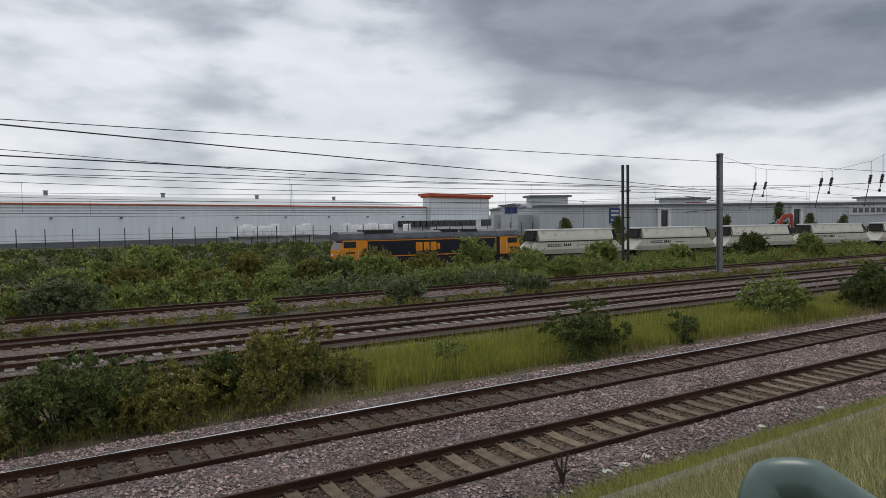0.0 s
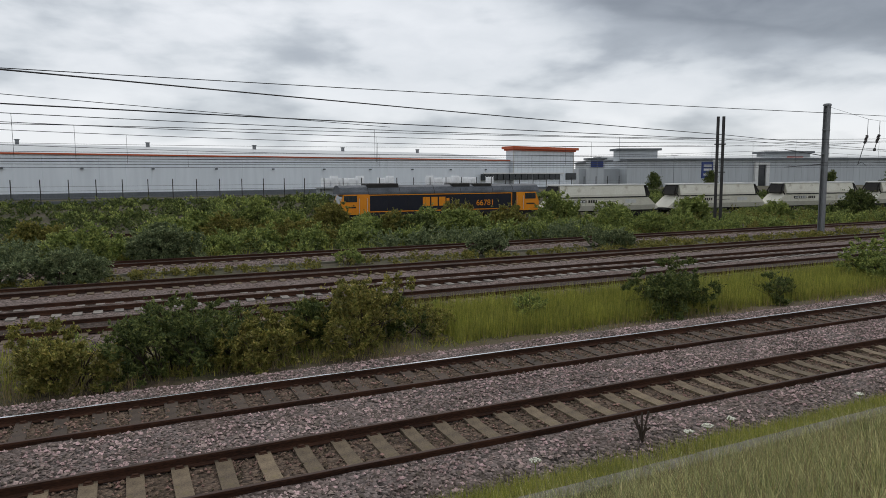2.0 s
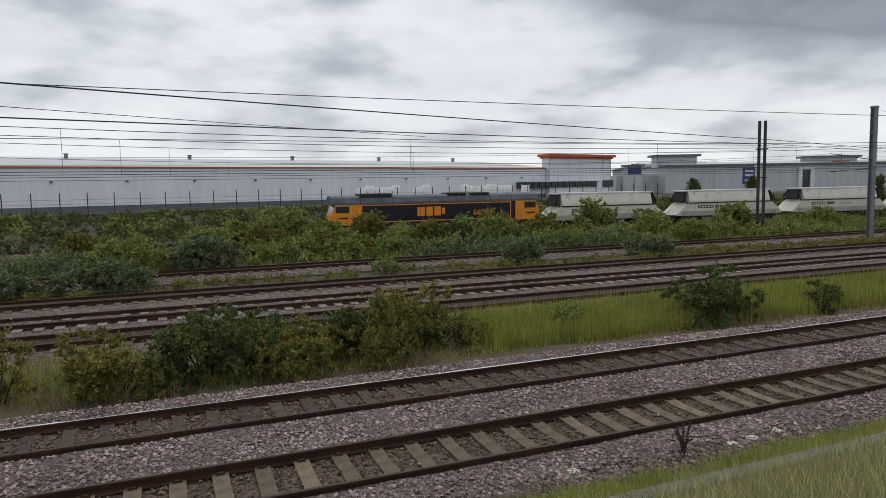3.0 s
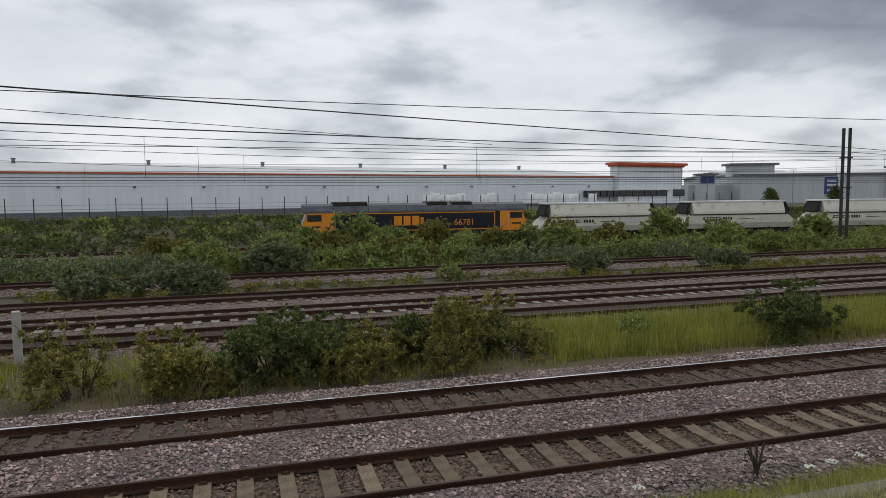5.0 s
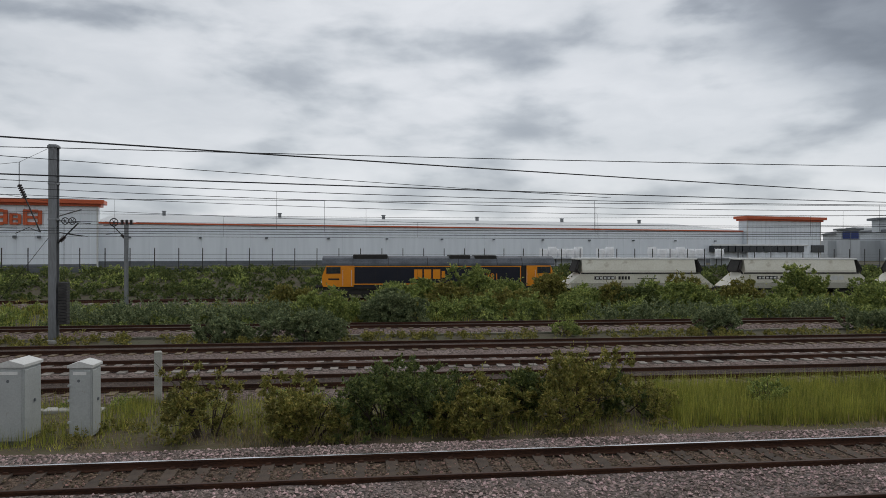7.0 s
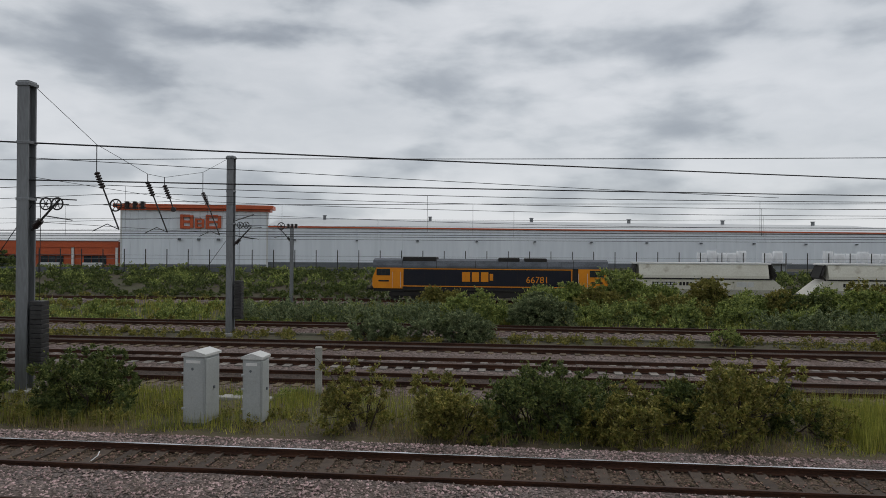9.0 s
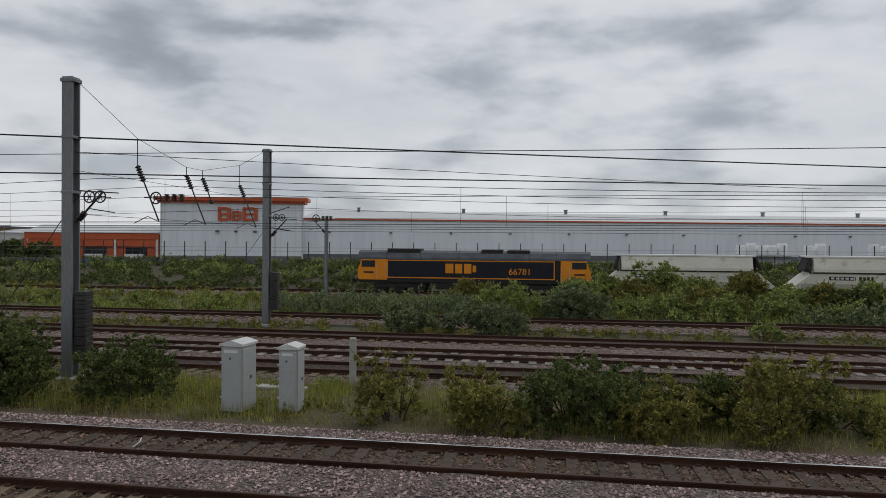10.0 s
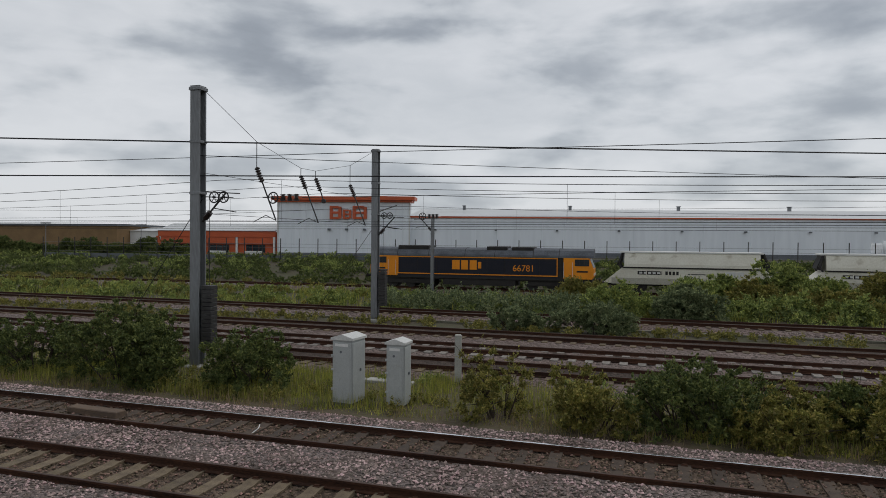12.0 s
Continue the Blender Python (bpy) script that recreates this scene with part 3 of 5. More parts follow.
headspan(-16.0, ((21.0, 9.95), (36.6, 9.6)), ((24.52, 8.49, True), (28.19, 7.77, True), (29.63, 7.78, False), (33.52, 8.47, True)), "cross-span with insulators and raked arms over three tracks", 1)
headspan(51.0, ((36.3, 9.9), (21.0, 9.9)), ((32.94, 8.62, True), (32.05, 8.42, False), (27.59, 7.91, True), (26.85, 7.94, False), (24.16, 8.41, True), (23.39, 8.74, False)), "cross-span with paired insulators over three tracks", -1)
mast(51.0, 20.6, 10.0, 0.44, "grey steel overhead-line mast on the verge")


def pulley_set(x, y, z, n, label, r=0.2):
    """Spoked tensioning wheels and a string of insulators on the line."""
    pl = thing("tension_pulley", label, "pulley", pose(x, y, z), "tension pulleys")
    for k in range(n):
        b = Build()
        cx = k * r * 2.05
        ring = [(cx + r * math.cos(q), 0, r * math.sin(q)) for q in (2 * math.pi * i / 18 for i in range(19))]
        b.tube(ring, r * 0.13, 5)
        wheel = part("wheel", b, M_STEEL_DK, pl)
        for i in range(6):
            q = 2 * math.pi * i / 6
            part("spoke", Build().tube([(cx, 0, 0), (cx + r * math.cos(q), 0, r * math.sin(q))], r * 0.07, 4), M_STEEL_DK, wheel)
        part("hub", Build().disc((cx, 0), r * 0.2, -0.06, 0.06, 10), M_STEEL_DK, wheel)
    b = Build()
    b.tube([(-r * 2.2, 0, 0.02), (n * r * 2.05, 0, -0.03)], 0.018, 5)
    part("bracket", b, M_STEEL_DK, pl)
    return pl


pulley_set(-15.5, 21.0, 5.95, 2, "pair of spoked tension wheels on the grey mast")
pl = pulley_set(-13.4, 21.6, 5.94, 1, "spoked tension wheel with insulators on the wire")
for k in range(3):
    insulator((0.42 + k * 0.27, 0, 0.13), (0.42 + k * 0.27, 0, -0.13), pl)
part("stay_wire", Build().tube([(1.2, 0, 0), (12, 1.0, 0.1), (40, 2.5, 0.2)], 0.01, 5), M_WIRE, pl)
pulley_set(-15.25, 36.6, 5.85, 2, "pair of small tension wheels on the outer mast", 0.17)
p3 = pulley_set(-12.9, 36.7, 5.8, 1, "small tension wheel on the outer wire", 0.2)
part("tie_rod", Build().tube([(-2.75, -0.1, 0.05), (0, 0, 0)], 0.012, 5), M_WIRE, p3)
for k in range(3):
    insulator((0.42 + k * 0.22, 0, 0.13), (0.42 + k * 0.22, 0, -0.13), p3)
part("stay_wire", Build().tube([(1.1, 0, 0), (14, 1.0, 0.0), (50, 2.5, 0.1)], 0.01, 5), M_WIRE, p3)
for (x, y, z, s) in ((-15.6, 36.6, 5.0, 1), (-17.4, 52.0, 5.4, -1), (-16.0, 21.0, 5.35, 1)):
    ca = thing("cantilever_arm", "thin steel cantilever arm on a mast", "arm", pose(x, y, z), "cantilever arms")
    b = Build()
    b.tube([(0, 0, -0.3), (s * 1.0, 0, 0.75)], 0.035, 6)
    b.tube([(s * 0.1, 0, 0.8), (s * 1.6, 0, 0.72)], 0.02, 5)
    b.tube([(s * 0.45, 0, 0.2), (s * 1.45, 0, 0.05)], 0.018, 5)
    part("tube", b, M_STEEL_DK, ca)
    insulator((s * 0.1, 0, -0.2), (s * 0.35, 0, 0.06), ca)
for x, y, x2, y2, z in ((-16.0, 21.0, -20.5, 21.0, 6.9), (-15.6, 36.6, -20.0, 36.7, 6.6)):
    wire([(x, y, z - 1.0), (x2, y2, -0.3)], 0.014, "thin back-stay wire running from mast to ground", 0.0, "stay_wire")

for x, s in ((-15.8, 1), (51.0, -1)):
    ra = thing("reach_arm", "steel tube arm holding the outer track's wires", "arm", pose(x, 36.5, 0), "reach arms")
    part("upper_tube", Build().tube([(0, 0, 6.0), (0, 3.45, 6.62)], 0.035, 6), M_STEEL_DK, ra)
    part("lower_tube", Build().tube([(0, 0, 5.3), (0, 3.5, 5.13)], 0.03, 6), M_STEEL_DK, ra)

# ---------------------------------------------------------------- retail park
FACADE = math.degrees(math.atan(0.235))
GROUND_R = 1.48


def facade_at(x, out=0.0):
    """A pose on the long facade's line at world x; local x runs along it, local y away from the railway."""
    return pose(x, 121.3 + 0.235 * x, GROUND_R, 0, 0, FACADE) @ pose(0, -out, 0)


def along(x0, x1):
    return (x1 - x0) * math.hypot(1, 0.235)


def ribbed(width, z0, z1, depth=40.0, pitch=1.0, rib=0.05):
    """A clad block whose front has shallow upright ribs."""
    b = Build()
    prof = [(0, depth), (0, 0)]
    n = int(width / pitch)
    for i in range(n):
        x = i * width / n
        prof += [(x + 0.04, 0.0), (x + 0.08, -rib), (x + 0.20, -rib), (x + 0.24, 0.0)]
    prof += [(width, 0), (width, depth)]
    b.prism(prof, z0, z1, "z")
    return b


store = thing("warehouse_store", "long grey clad warehouse store with an orange eaves line", "store", facade_at(-42.0))
W = along(-42, 84)
part("wall", ribbed(W, 0, 6.85, 60, 3.9, 0.035), M_CLAD, store, "grey profiled metal wall")
b = Build()
b.box(0, W, -0.25, 0.1, 6.85, 7.08, 0.03)
part("eaves_trim", b, M_ORANGE, store, "thin orange eaves line")
b = Build()
b.box(0, W, -0.08, -0.01, 0, 0.9)
part("plinth", b, M_CLADDK, store)
b = Build()
b.prism([(-0.2, 7.09), (25, 9.5), (60, 7.1), (60, 6.9), (-0.2, 6.9)], 0, W)
part("roof", b, M_ROOF, store, "pale shallow metal roof")
for i in range(6):
    b = Build()
    x = 9 + i * 22.0
    b.box(x - 0.3, x + 0.3, 23.0, 23.6, 9.0, 10.1, 0.04)
    b.box(x - 0.4, x + 0.4, 22.9, 23.7, 10.1, 10.25, 0.03)
    part("roof_vent", b, M_STEEL, store)
for i in range(12):
    b = Build()
    x = 5 + i * 10.6
    b.box(x - 0.2, x + 0.2, -0.45, -0.05, 4.6, 4.85, 0.03)
    part("wall_light", b, M_CLADDK, store)
def tower(x0, x1, top, label, sign):
    t = thing("entrance_tower", label, "tower", facade_at(x0, 1.2), "store towers")
    w = along(x0, x1)
    part("wall", ribbed(w, 0, top - 0.9, 2.6, 1.2, 0.05), M_CLAD, t, "grey profiled metal wall")
    b = Build()
    b.box(-1.0, w + 1.0, -1.0, 3.2, top - 0.62, top, 0.05)
    b.box(-0.5, w + 0.5, -0.5, 2.9, top - 1.0, top - 0.6, 0.05)
    part("roof_fascia", b, M_ORANGE, t, "overhanging orange roof fascia")
    b = Build()
    b.box(-0.1, w + 0.1, -0.1, -0.06, 0, 0.5)
    part("plinth", b, M_CLADDK, t)
    for xx in (0.0, w):
        b = Build()
        b.box(xx - 0.12, xx + 0.12, -0.12, 0.12, 0, top - 0.9, 0.02)
        part("corner_trim", b, M_CABLID, t)
    if sign:
        # store sign as plain orange blocks
        z0, hh = 6.45, 2.35
        sg = new("sign")
        sg.parent = t
        tagged(sg, "orange store sign in raised blocks")
        for xa, wd, za, h2 in ((9.4, 2.1, z0, hh), (11.75, 1.5, z0 + 0.05, hh * 0.72), (13.5, 2.5, z0, hh)):
            b = Build()
            t2 = 0.55 * h2 / hh
            b.box(xa, xa + t2, -0.4, -0.07, za, za + h2, 0.05)
            b.box(xa + wd - t2, xa + wd, -0.4, -0.07, za + 0.12, za + h2 - 0.12, 0.05)
            b.box(xa + t2, xa + wd - t2, -0.39, -0.07, za, za + t2 * 0.8, 0.05)
            b.box(xa + t2, xa + wd - t2, -0.39, -0.07, za + h2 - t2 * 0.8, za + h2, 0.05)
            b.box(xa + t2, xa + wd - t2, -0.385, -0.07, za + h2 * 0.5 - t2 * 0.35, za + h2 * 0.5 + t2 * 0.35, 0.05)
            part("sign_block", b, M_ORANGE, sg)
        for xa in (9.3, 12.4, 15.6):
            b = Build()
            b.box(xa - 0.25, xa + 0.25, -0.5, -0.07, 4.5, 4.85, 0.04)
            part("wall_light", b, M_CLADDK, t)
    else:
        # ribbon of windows under the tower, running on along the store
        for i in range(13):
            b = Build()
            x = -9.5 + i * 2.0
            b.box(x, x + 1.7, -0.32, 0.0 if x > 0 else 1.3, 2.3, 3.7, 0.03)
            part("window", b, M_GLASS, t)
        b = Build()
        b.box(-10, 17.5, -0.5, -0.05, 3.72, 4.0, 0.03)
        part("window_canopy", b, M_WHITE, t)
        b = Build()
        b.box(18.6, 22.5, -0.25, 0.0, 2.2, 3.9, 0.03)
        part("side_window", b, M_GLASS, t)
    return t


tower(-64.4, -41.5, 10.45, "grey clad tower with an overhanging orange roof and sign", True)
tower(84.2, 105.2, 10.3, "grey clad corner tower with an orange roof edge", False)

# garden-centre canopy
cn = thing("garden_canopy", "orange open-fronted garden-centre canopy with pale roof", "canopy", facade_at(-86.0, 0.5))
W2 = along(-86, -65)
b = Build()
b.box(0.6, W2, 0.5, 12, 0, 4.2)
part("back_wall", b, M_ORANGE, cn, "orange back wall")
b = Build()
b.box(-0.2, W2, -0.2, 0.15, 3.2, 4.35, 0.04)
part("fascia", b, M_ORANGE, cn)
b = Build()
b.prism([(-0.4, 4.35), (6, 5.7), (12.5, 4.5), (12.5, 4.36), (-0.4, 4.25)], -0.3, W2)
part("roof", b, M_ROOF, cn)
b = Build()
b.prism([(0.0, 0.0), (1.1, 0.0), (-0.2, 3.3), (-0.6, 3.3)], -0.1, 0.25, "y")
part("raking_post", b, M_ORANGE, cn)
for x in (7.2, 14.4, W2 - 0.3):
    b = Build()
    b.box(x - 0.18, x + 0.18, -0.1, 0.2, 0, 4.3, 0.02)
    part("column", b, M_WHITE, cn)
for x0 in (2.0, 9.3, 16.0):
    for k in range(3):
        b = Build()
        b.box(x0 + k * 1.2, x0 + k * 1.2 + 1.1, 0.33, 0.48, 0.4, 1.8, 0.03)
        part("shop_window", b, M_GLASS, cn)
    b = Build()
    b.box(x0 + 0.1, x0 + 3.2, -0.6, 0.1, 0, 0.7, 0.05)
    part("stock_rack", b, M_WHITE, cn)
for x0 in (0.3, 7.5, 14.7):
    b = Build()
    b.box(x0, x0 + 6.6, -0.05, 0.1, 2.0, 3.2)
    part("upper_panel", b, M_ORANGE, cn)

# pale shed and brown block beyond
bl = thing("brown_block", "long low brown brick block with a flat roof", "building", pose(-130, 92, GROUND_R, 0, 0, 8))
b = Build()
b.box(0, 38, 0, 25, 0, 5.0)
part("wall", b, M_BROWN, bl)
b = Build()
b.box(-0.3, 38.3, -0.3, 25.3, 5.0, 5.35, 0.04)
part("roof", b, M_CLADDK, bl)
sd = thing("pale_shed", "pale metal shed beside the garden centre", "shed", pose(-93.5, 101, GROUND_R, 0, 0, FACADE))
b = Build()
b.box(0, 7.0, 0, 12, 0, 4.2)
part("wall", b, M_WHITE, sd)
b = Build()
b.prism([(-0.3, 4.2), (6, 4.9), (12.3, 4.2)], -0.2, 7.2)
part("roof", b, M_ROOF, sd)

# second parade of stores
PARADE = math.degrees(math.atan2(-40, 112))
pr = thing("store_parade", "row of pale grey retail units with dark roof edges", "store", pose(128, 150.5, GROUND_R, 0, 0, PARADE))
WP = 160.0
part("wall", ribbed(WP, 0, 7.3, 50, 2.0, 0.06), M_CLAD2, pr)
b = Build()
b.box(-0.5, WP, -0.6, 50, 7.3, 7.9, 0.05)
part("roof_fascia", b, M_CLADDK, pr)
b = Build()
b.prism([(-0.2, 7.9), (24, 9.2), (50, 7.9)], 0, WP)
part("roof", b, M_ROOF, pr)
for x in (37.5, 84.0):
    b = Build()
    b.box(x, x + 1.0, -0.9, -0.08, 0, 6.0, 0.03)
    b.box(x + 3.4, x + 4.4, -0.9, -0.08, 0, 6.0, 0.03)
    b.box(x, x + 4.4, -0.95, -0.08, 6.0, 6.7, 0.03)
    part("entrance_frame", b, M_WHITE, pr)
    b = Build()
    b.box(x + 1.0, x + 3.4, -0.3, -0.07, 0, 6.0)
    part("entrance_glass", b, M_GLASS, pr)
for x0, x1, top, lab in ((-0.8, 10.5, 10.9, "a"), (43.5, 57.2, 9.95, "b"), (118, 132, 9.9, "c")):
    b = Build()
    b.box(x0, x1, 4, 9, 7.3, top - 0.6)
    tw = part("roof_tower", b, M_CLAD2, pr)
    b = Build()
    b.box(x0 - 0.9, x1 + 0.9, 3.1, 9.9, top - 0.6, top, 0.05)
    part("tower_cap", b, M_CLADDK, tw)
    b = Build()
    b.box(x1 - 7.2, x1 - 2.2, 3.8, 3.99, top - 2.6, top - 1.5, 0.03)
    if lab == "b":
        part("sign_panel", b, M_RED, tw)
b = Build()
b.box(-10.6, -6.2, 1.0, 4, 0, 7.7)
lt = part("low_tower", b, M_CLAD2, pr)
b = Build()
b.box(-11.2, -5.6, 0.4, 4.6, 7.7, 8.15, 0.05)
part("tower_cap", b, M_CLADDK, lt)
b = Build()
b.box(-10.2, -6.6, 0.8, 0.99, 5.6, 7.4, 0.04)
part("sign_panel", b, M_BLUE, lt)
b = Build()
b.box(106, 122, -0.4, -0.08, 3.8, 6.6, 0.05)
part("sign_panel", b, M_CABLID, pr, "pale sign panel")
for k in range(6):
    b = Build()
    b.box(107.5 + k * 2.3, 109.1 + k * 2.3, -0.46, -0.41, 4.5, 6.0)
    part("lettering_bar", b, M_CLADDK, pr)
b = Build()
b.box(-12, 0, 6, 20, 0, 5.2)
part("link_wall", b, M_CLAD2, pr)

# blue totem sign
ts = thing("totem_sign", "blue store sign on a pale pylon", "sign", pose(108.5, 103.0, 1.3))
b = Build()
b.box(-1.5, 1.5, -0.15, 0.15, 2.6, 6.0, 0.04)
part("sign_panel", b, M_BLUE, ts)
b = Build()
b.box(1.6, 3.2, -0.15, 0.15, -0.4, 6.4, 0.04)
part("pylon", b, M_CABLID, ts)
for z in (5.0, 4.2, 3.2):
    b = Build()
    b.box(-1.1, 1.1, -0.19, -0.155, z, z + 0.42)
    part("lettering_bar", b, M_CABLID, ts)
for z in (4.6, 3.2):
    b = Build()
    b.box(2.0, 2.8, -0.19, -0.155, z, z + 0.7)
    part("logo_block", b, M_BLUE, ts)

# ---------------------------------------------------------------- yard fence
def fence_y(x):
    return 89.0 + 0.10 * x


yf = thing("yard_fence", "tall grey steel mesh fence along the yard", "fence", kind="")
FZ = ground_z(0, 89) + 0.0
post = Build().box(-0.05, 0.05, -0.05, 0.05, -0.1, 3.0, 0.012).mesh("post", M_STEEL_DK)
for i in range(62):
    x = -90 + i * 2.8
    part("post", post, None, yf, at=pose(x, fence_y(x), FZ))
for z in (0.9, 1.7, 2.2):
    b = Build()
    b.tube([(-90, fence_y(-90), FZ + z), (81, fence_y(81), FZ + z)], 0.016, 4)
    part("rail", b, M_STEEL, yf)
kw = Build()
kw.prism([(-0.1, -0.4), (-0.1, 0.55), (0.1, 0.55), (0.1, -0.4)], 0, 172)
solid("kerb_wall", kw, M_CLADDK, "low dark concrete wall under the fence", "wall", pose(-90, fence_y(-90) + 0.3, FZ, 0, 0, math.degrees(math.atan(0.1))), kind="structure")

# ---------------------------------------------------------------- train
LOCO = thing("locomotive", "amber and navy diesel freight locomotive with a grey roof", "locomotive")
LL = 20.9


def loco():
    w = 1.32
    b = Build()
    b.prism([(-w, 1.12), (-w, 2.95), (w, 2.95), (w, 1.12)], 2.75, 17.8)
    part("body", b, M_LOCO_B, LOCO, "navy engine-room side")
    for x0, x1, nose in ((0.0, 2.75, -1), (18.3, LL, 1)):
        b = Build()
        n = x0 if nose < 0 else x1
        k = x1 if nose < 0 else x0
        prof = [(k, 1.12), (n - nose * 0.12, 1.12), (n, 1.35), (n, 2.05), (n - nose * 0.38, 2.98), (k, 2.98)]
        b.prism(prof, -w, w, "y")
        cab = part("cab", b, M_LOCO_Y, LOCO, "amber driving cab")
        for s in (-1, 1):
            g = Build()
            c = n - nose * 1.0
            g.box(c - 0.62, c + 0.62, s * (w + 0.012) - 0.012, s * (w + 0.012) + 0.012, 2.28, 2.86, 0.008)
            win = part("side_window", g, M_GLASS, cab)
            for q in (-0.2, 0.22):
                g = Build()
                g.box(c + q - 0.025, c + q + 0.025, s * (w + 0.03) - 0.01, s * (w + 0.03) + 0.01, 2.28, 2.86)
                part("window_bar", g, M_BLACK, cab)
            g = Build()
            g.box(c - 0.45, c + 0.5, s * (w + 0.008) - 0.008, s * (w + 0.008) + 0.008, 1.72, 1.86)
            part("nameplate", g, M_BLACK, cab)
            g = Build()
            d = n - nose * 2.2
            g.box(d - 0.33, d + 0.33, s * (w + 0.006) - 0.006, s * (w + 0.006) + 0.006, 1.2, 2.9)
            part("cab_door", g, M_LOCO_Y, cab)
            for q in (-0.38, 0.38):
                g = Build()
                g.tube([(d + q, s * (w + 0.05), 1.2), (d + q, s * (w + 0.05), 2.6)], 0.018, 5)
                part("handrail", g, M_WHITE, cab)
        g = Build()
        g.prism([(n - nose * 0.03, 2.12), (n - nose * 0.005, 2.12), (n - nose * 0.32, 2.88), (n - nose * 0.36, 2.88)], -1.1, 1.1, "y")
        part("windscreen", g, M_GLASS, cab)
        for s in (-0.8, 0.8):
            g = Build()
            g.box(n - 0.08, n + 0.08, s - 0.17, s + 0.17, 1.45, 1.65, 0.02)
            part("headlight", g, M_WHITE, cab)
            g = Build()
            g.prism([(s + 0.1 * math.cos(q), 1.05 + 0.1 * math.sin(q)) for q in [k2 * math.pi / 5 for k2 in range(10)]], n, n + nose * 0.5)
            g.prism([(s + 0.23 * math.cos(q), 1.05 + 0.2 * math.sin(q)) for q in [k2 * math.pi / 6 for k2 in range(12)]], n + nose * 0.5, n + nose * 0.58)
            part("buffer", g, M_BLACK, LOCO)
    # dark recess between engine room and rear cab
    b = Build()
    b.box(17.8, 18.3, -w + 0.1, w - 0.1, 1.12, 2.98)
    part("recess", b, M_BLACK, LOCO)
    for s in (-1, 1):
        y = s * (w + 0.01)
        for z0, z1 in ((2.86, 2.94), (1.3, 1.39)):
            b = Build()
            b.box(2.75, 17.8, y - 0.01, y + 0.01, z0, z1)
            part("stripe", b, M_LOCO_Y, LOCO, "amber lining stripe")
        for x in (2.79, 17.74):
            b = Build()
            b.box(x - 0.04, x + 0.04, y - 0.011, y + 0.011, 1.39, 2.86)
            part("stripe", b, M_LOCO_Y, LOCO, "amber lining stripe")
        for x in (4.7, 6.6, 8.4, 11.4, 13.0, 14.6, 16.2):
            b = Build()
            b.box(x - 0.012, x + 0.012, y - 0.012, y + 0.012, 1.42, 2.84)
            part("panel_joint", b, M_BLACK, LOCO)
        # company mark as four plain blocks
        for i, (x, wd) in enumerate(((8.1, 0.72), (8.98, 0.64), (9.78, 0.66), (10.56, 0.3))):
            xa = x if s < 0 else LL - x - wd
            b = Build()
            b.box(xa, xa + wd, y - 0.012, y + 0.012, 1.78 if i < 3 else 1.9, 2.64 if i < 3 else 2.5)
            part("logo_block", b, M_LOCO_Y, LOCO)
        cu = bpy.data.curves.new("fleet_number", "FONT")
        cu.body, cu.size, cu.extrude = "66781", 0.80, 0.006
        tob = bpy.data.objects.new("fleet_number", cu)
        scene.collection.objects.link(tob)
        bpy.context.view_layer.update()
        me = bpy.data.meshes.new_from_object(tob.evaluated_get(bpy.context.evaluated_depsgraph_get()))
        bpy.data.objects.remove(tob)
        me.materials.clear()
        me.materials.append(M_LOCO_Y)
        part("fleet_number", me, None, LOCO, "amber painted number", at=pose(13.75 if s < 0 else 7.4, s * (w + 0.014), 1.72, 90, 0, 0 if s < 0 else 180))
    # roof
    b = Build()
    b.prism([(-1.33, 2.98), (-1.30, 3.18), (-1.02, 3.62), (-0.5, 3.80), (0.5, 3.80), (1.02, 3.62), (1.30, 3.18), (1.33, 2.98)], 0.02, LL - 0.02)
    roof = part("roof", b, M_LOCO_ROOF, LOCO, "weathered grey roof")
    for x in (2.7, 5.8, 9.3, 12.1, 15.6, 17.9):
        b = Build()
        b.prism([(-1.345, 2.98), (-1.315, 3.19), (-1.03, 3.635), (-0.5, 3.815), (0.5, 3.815), (1.03, 3.635), (1.315, 3.19), (1.345, 2.98)], x - 0.02, x + 0.02)
        part("roof_seam", b, M_BLACK, roof)
    for x0, x1, h in ((2.7, 5.75, 0.16), (11.3, 13.2, 0.12), (13.6, 15.6, 0.09)):
        b = Build()
        b.box(x0, x1, -1.05, 1.05, 3.52, 3.80 + h, 0.06)
        part("radiator_grille" if x0 < 3 else "exhaust_hatch", b, M_BLACK, roof)
    b = Build()
    b.box(2.75, 18.5, -w - 0.01, w + 0.01, 0.95, 1.12)
    b.box(0.1, LL - 0.1, -1.2, 1.2, 0.85, 1.13)
    part("underframe", b, M_BLACK, LOCO)
    b = Build()
    b.box(7.2, 14.0, -1.25, 1.25, 0.35, 0.95, 0.08)
    part("fuel_tank", b, M_BLACK, LOCO)
    for bx in (3.9, 17.3):
        b = Build()
        b.box(bx - 2.4, bx + 2.4, -1.16, -1.04, 0.42, 0.82, 0.04)
        b.box(bx - 2.4, bx + 2.4, 1.04, 1.16, 0.42, 0.82, 0.04)
        b.box(bx - 0.2, bx + 0.2, -1.05, 1.05, 0.45, 0.8)
        bog = part("bogie", b, M_BLACK, LOCO)
        for ax in (-1.85, 0.0, 1.85):
            for s in (-1, 1):
                g = Build()
                g.disc((bx + ax, 0.53), 0.53, s * 0.75 - 0.065, s * 0.75 + 0.065)
                part("wheel", g, M_STEEL_DK, bog)


loco()
WAGON_PITCH = 15.45


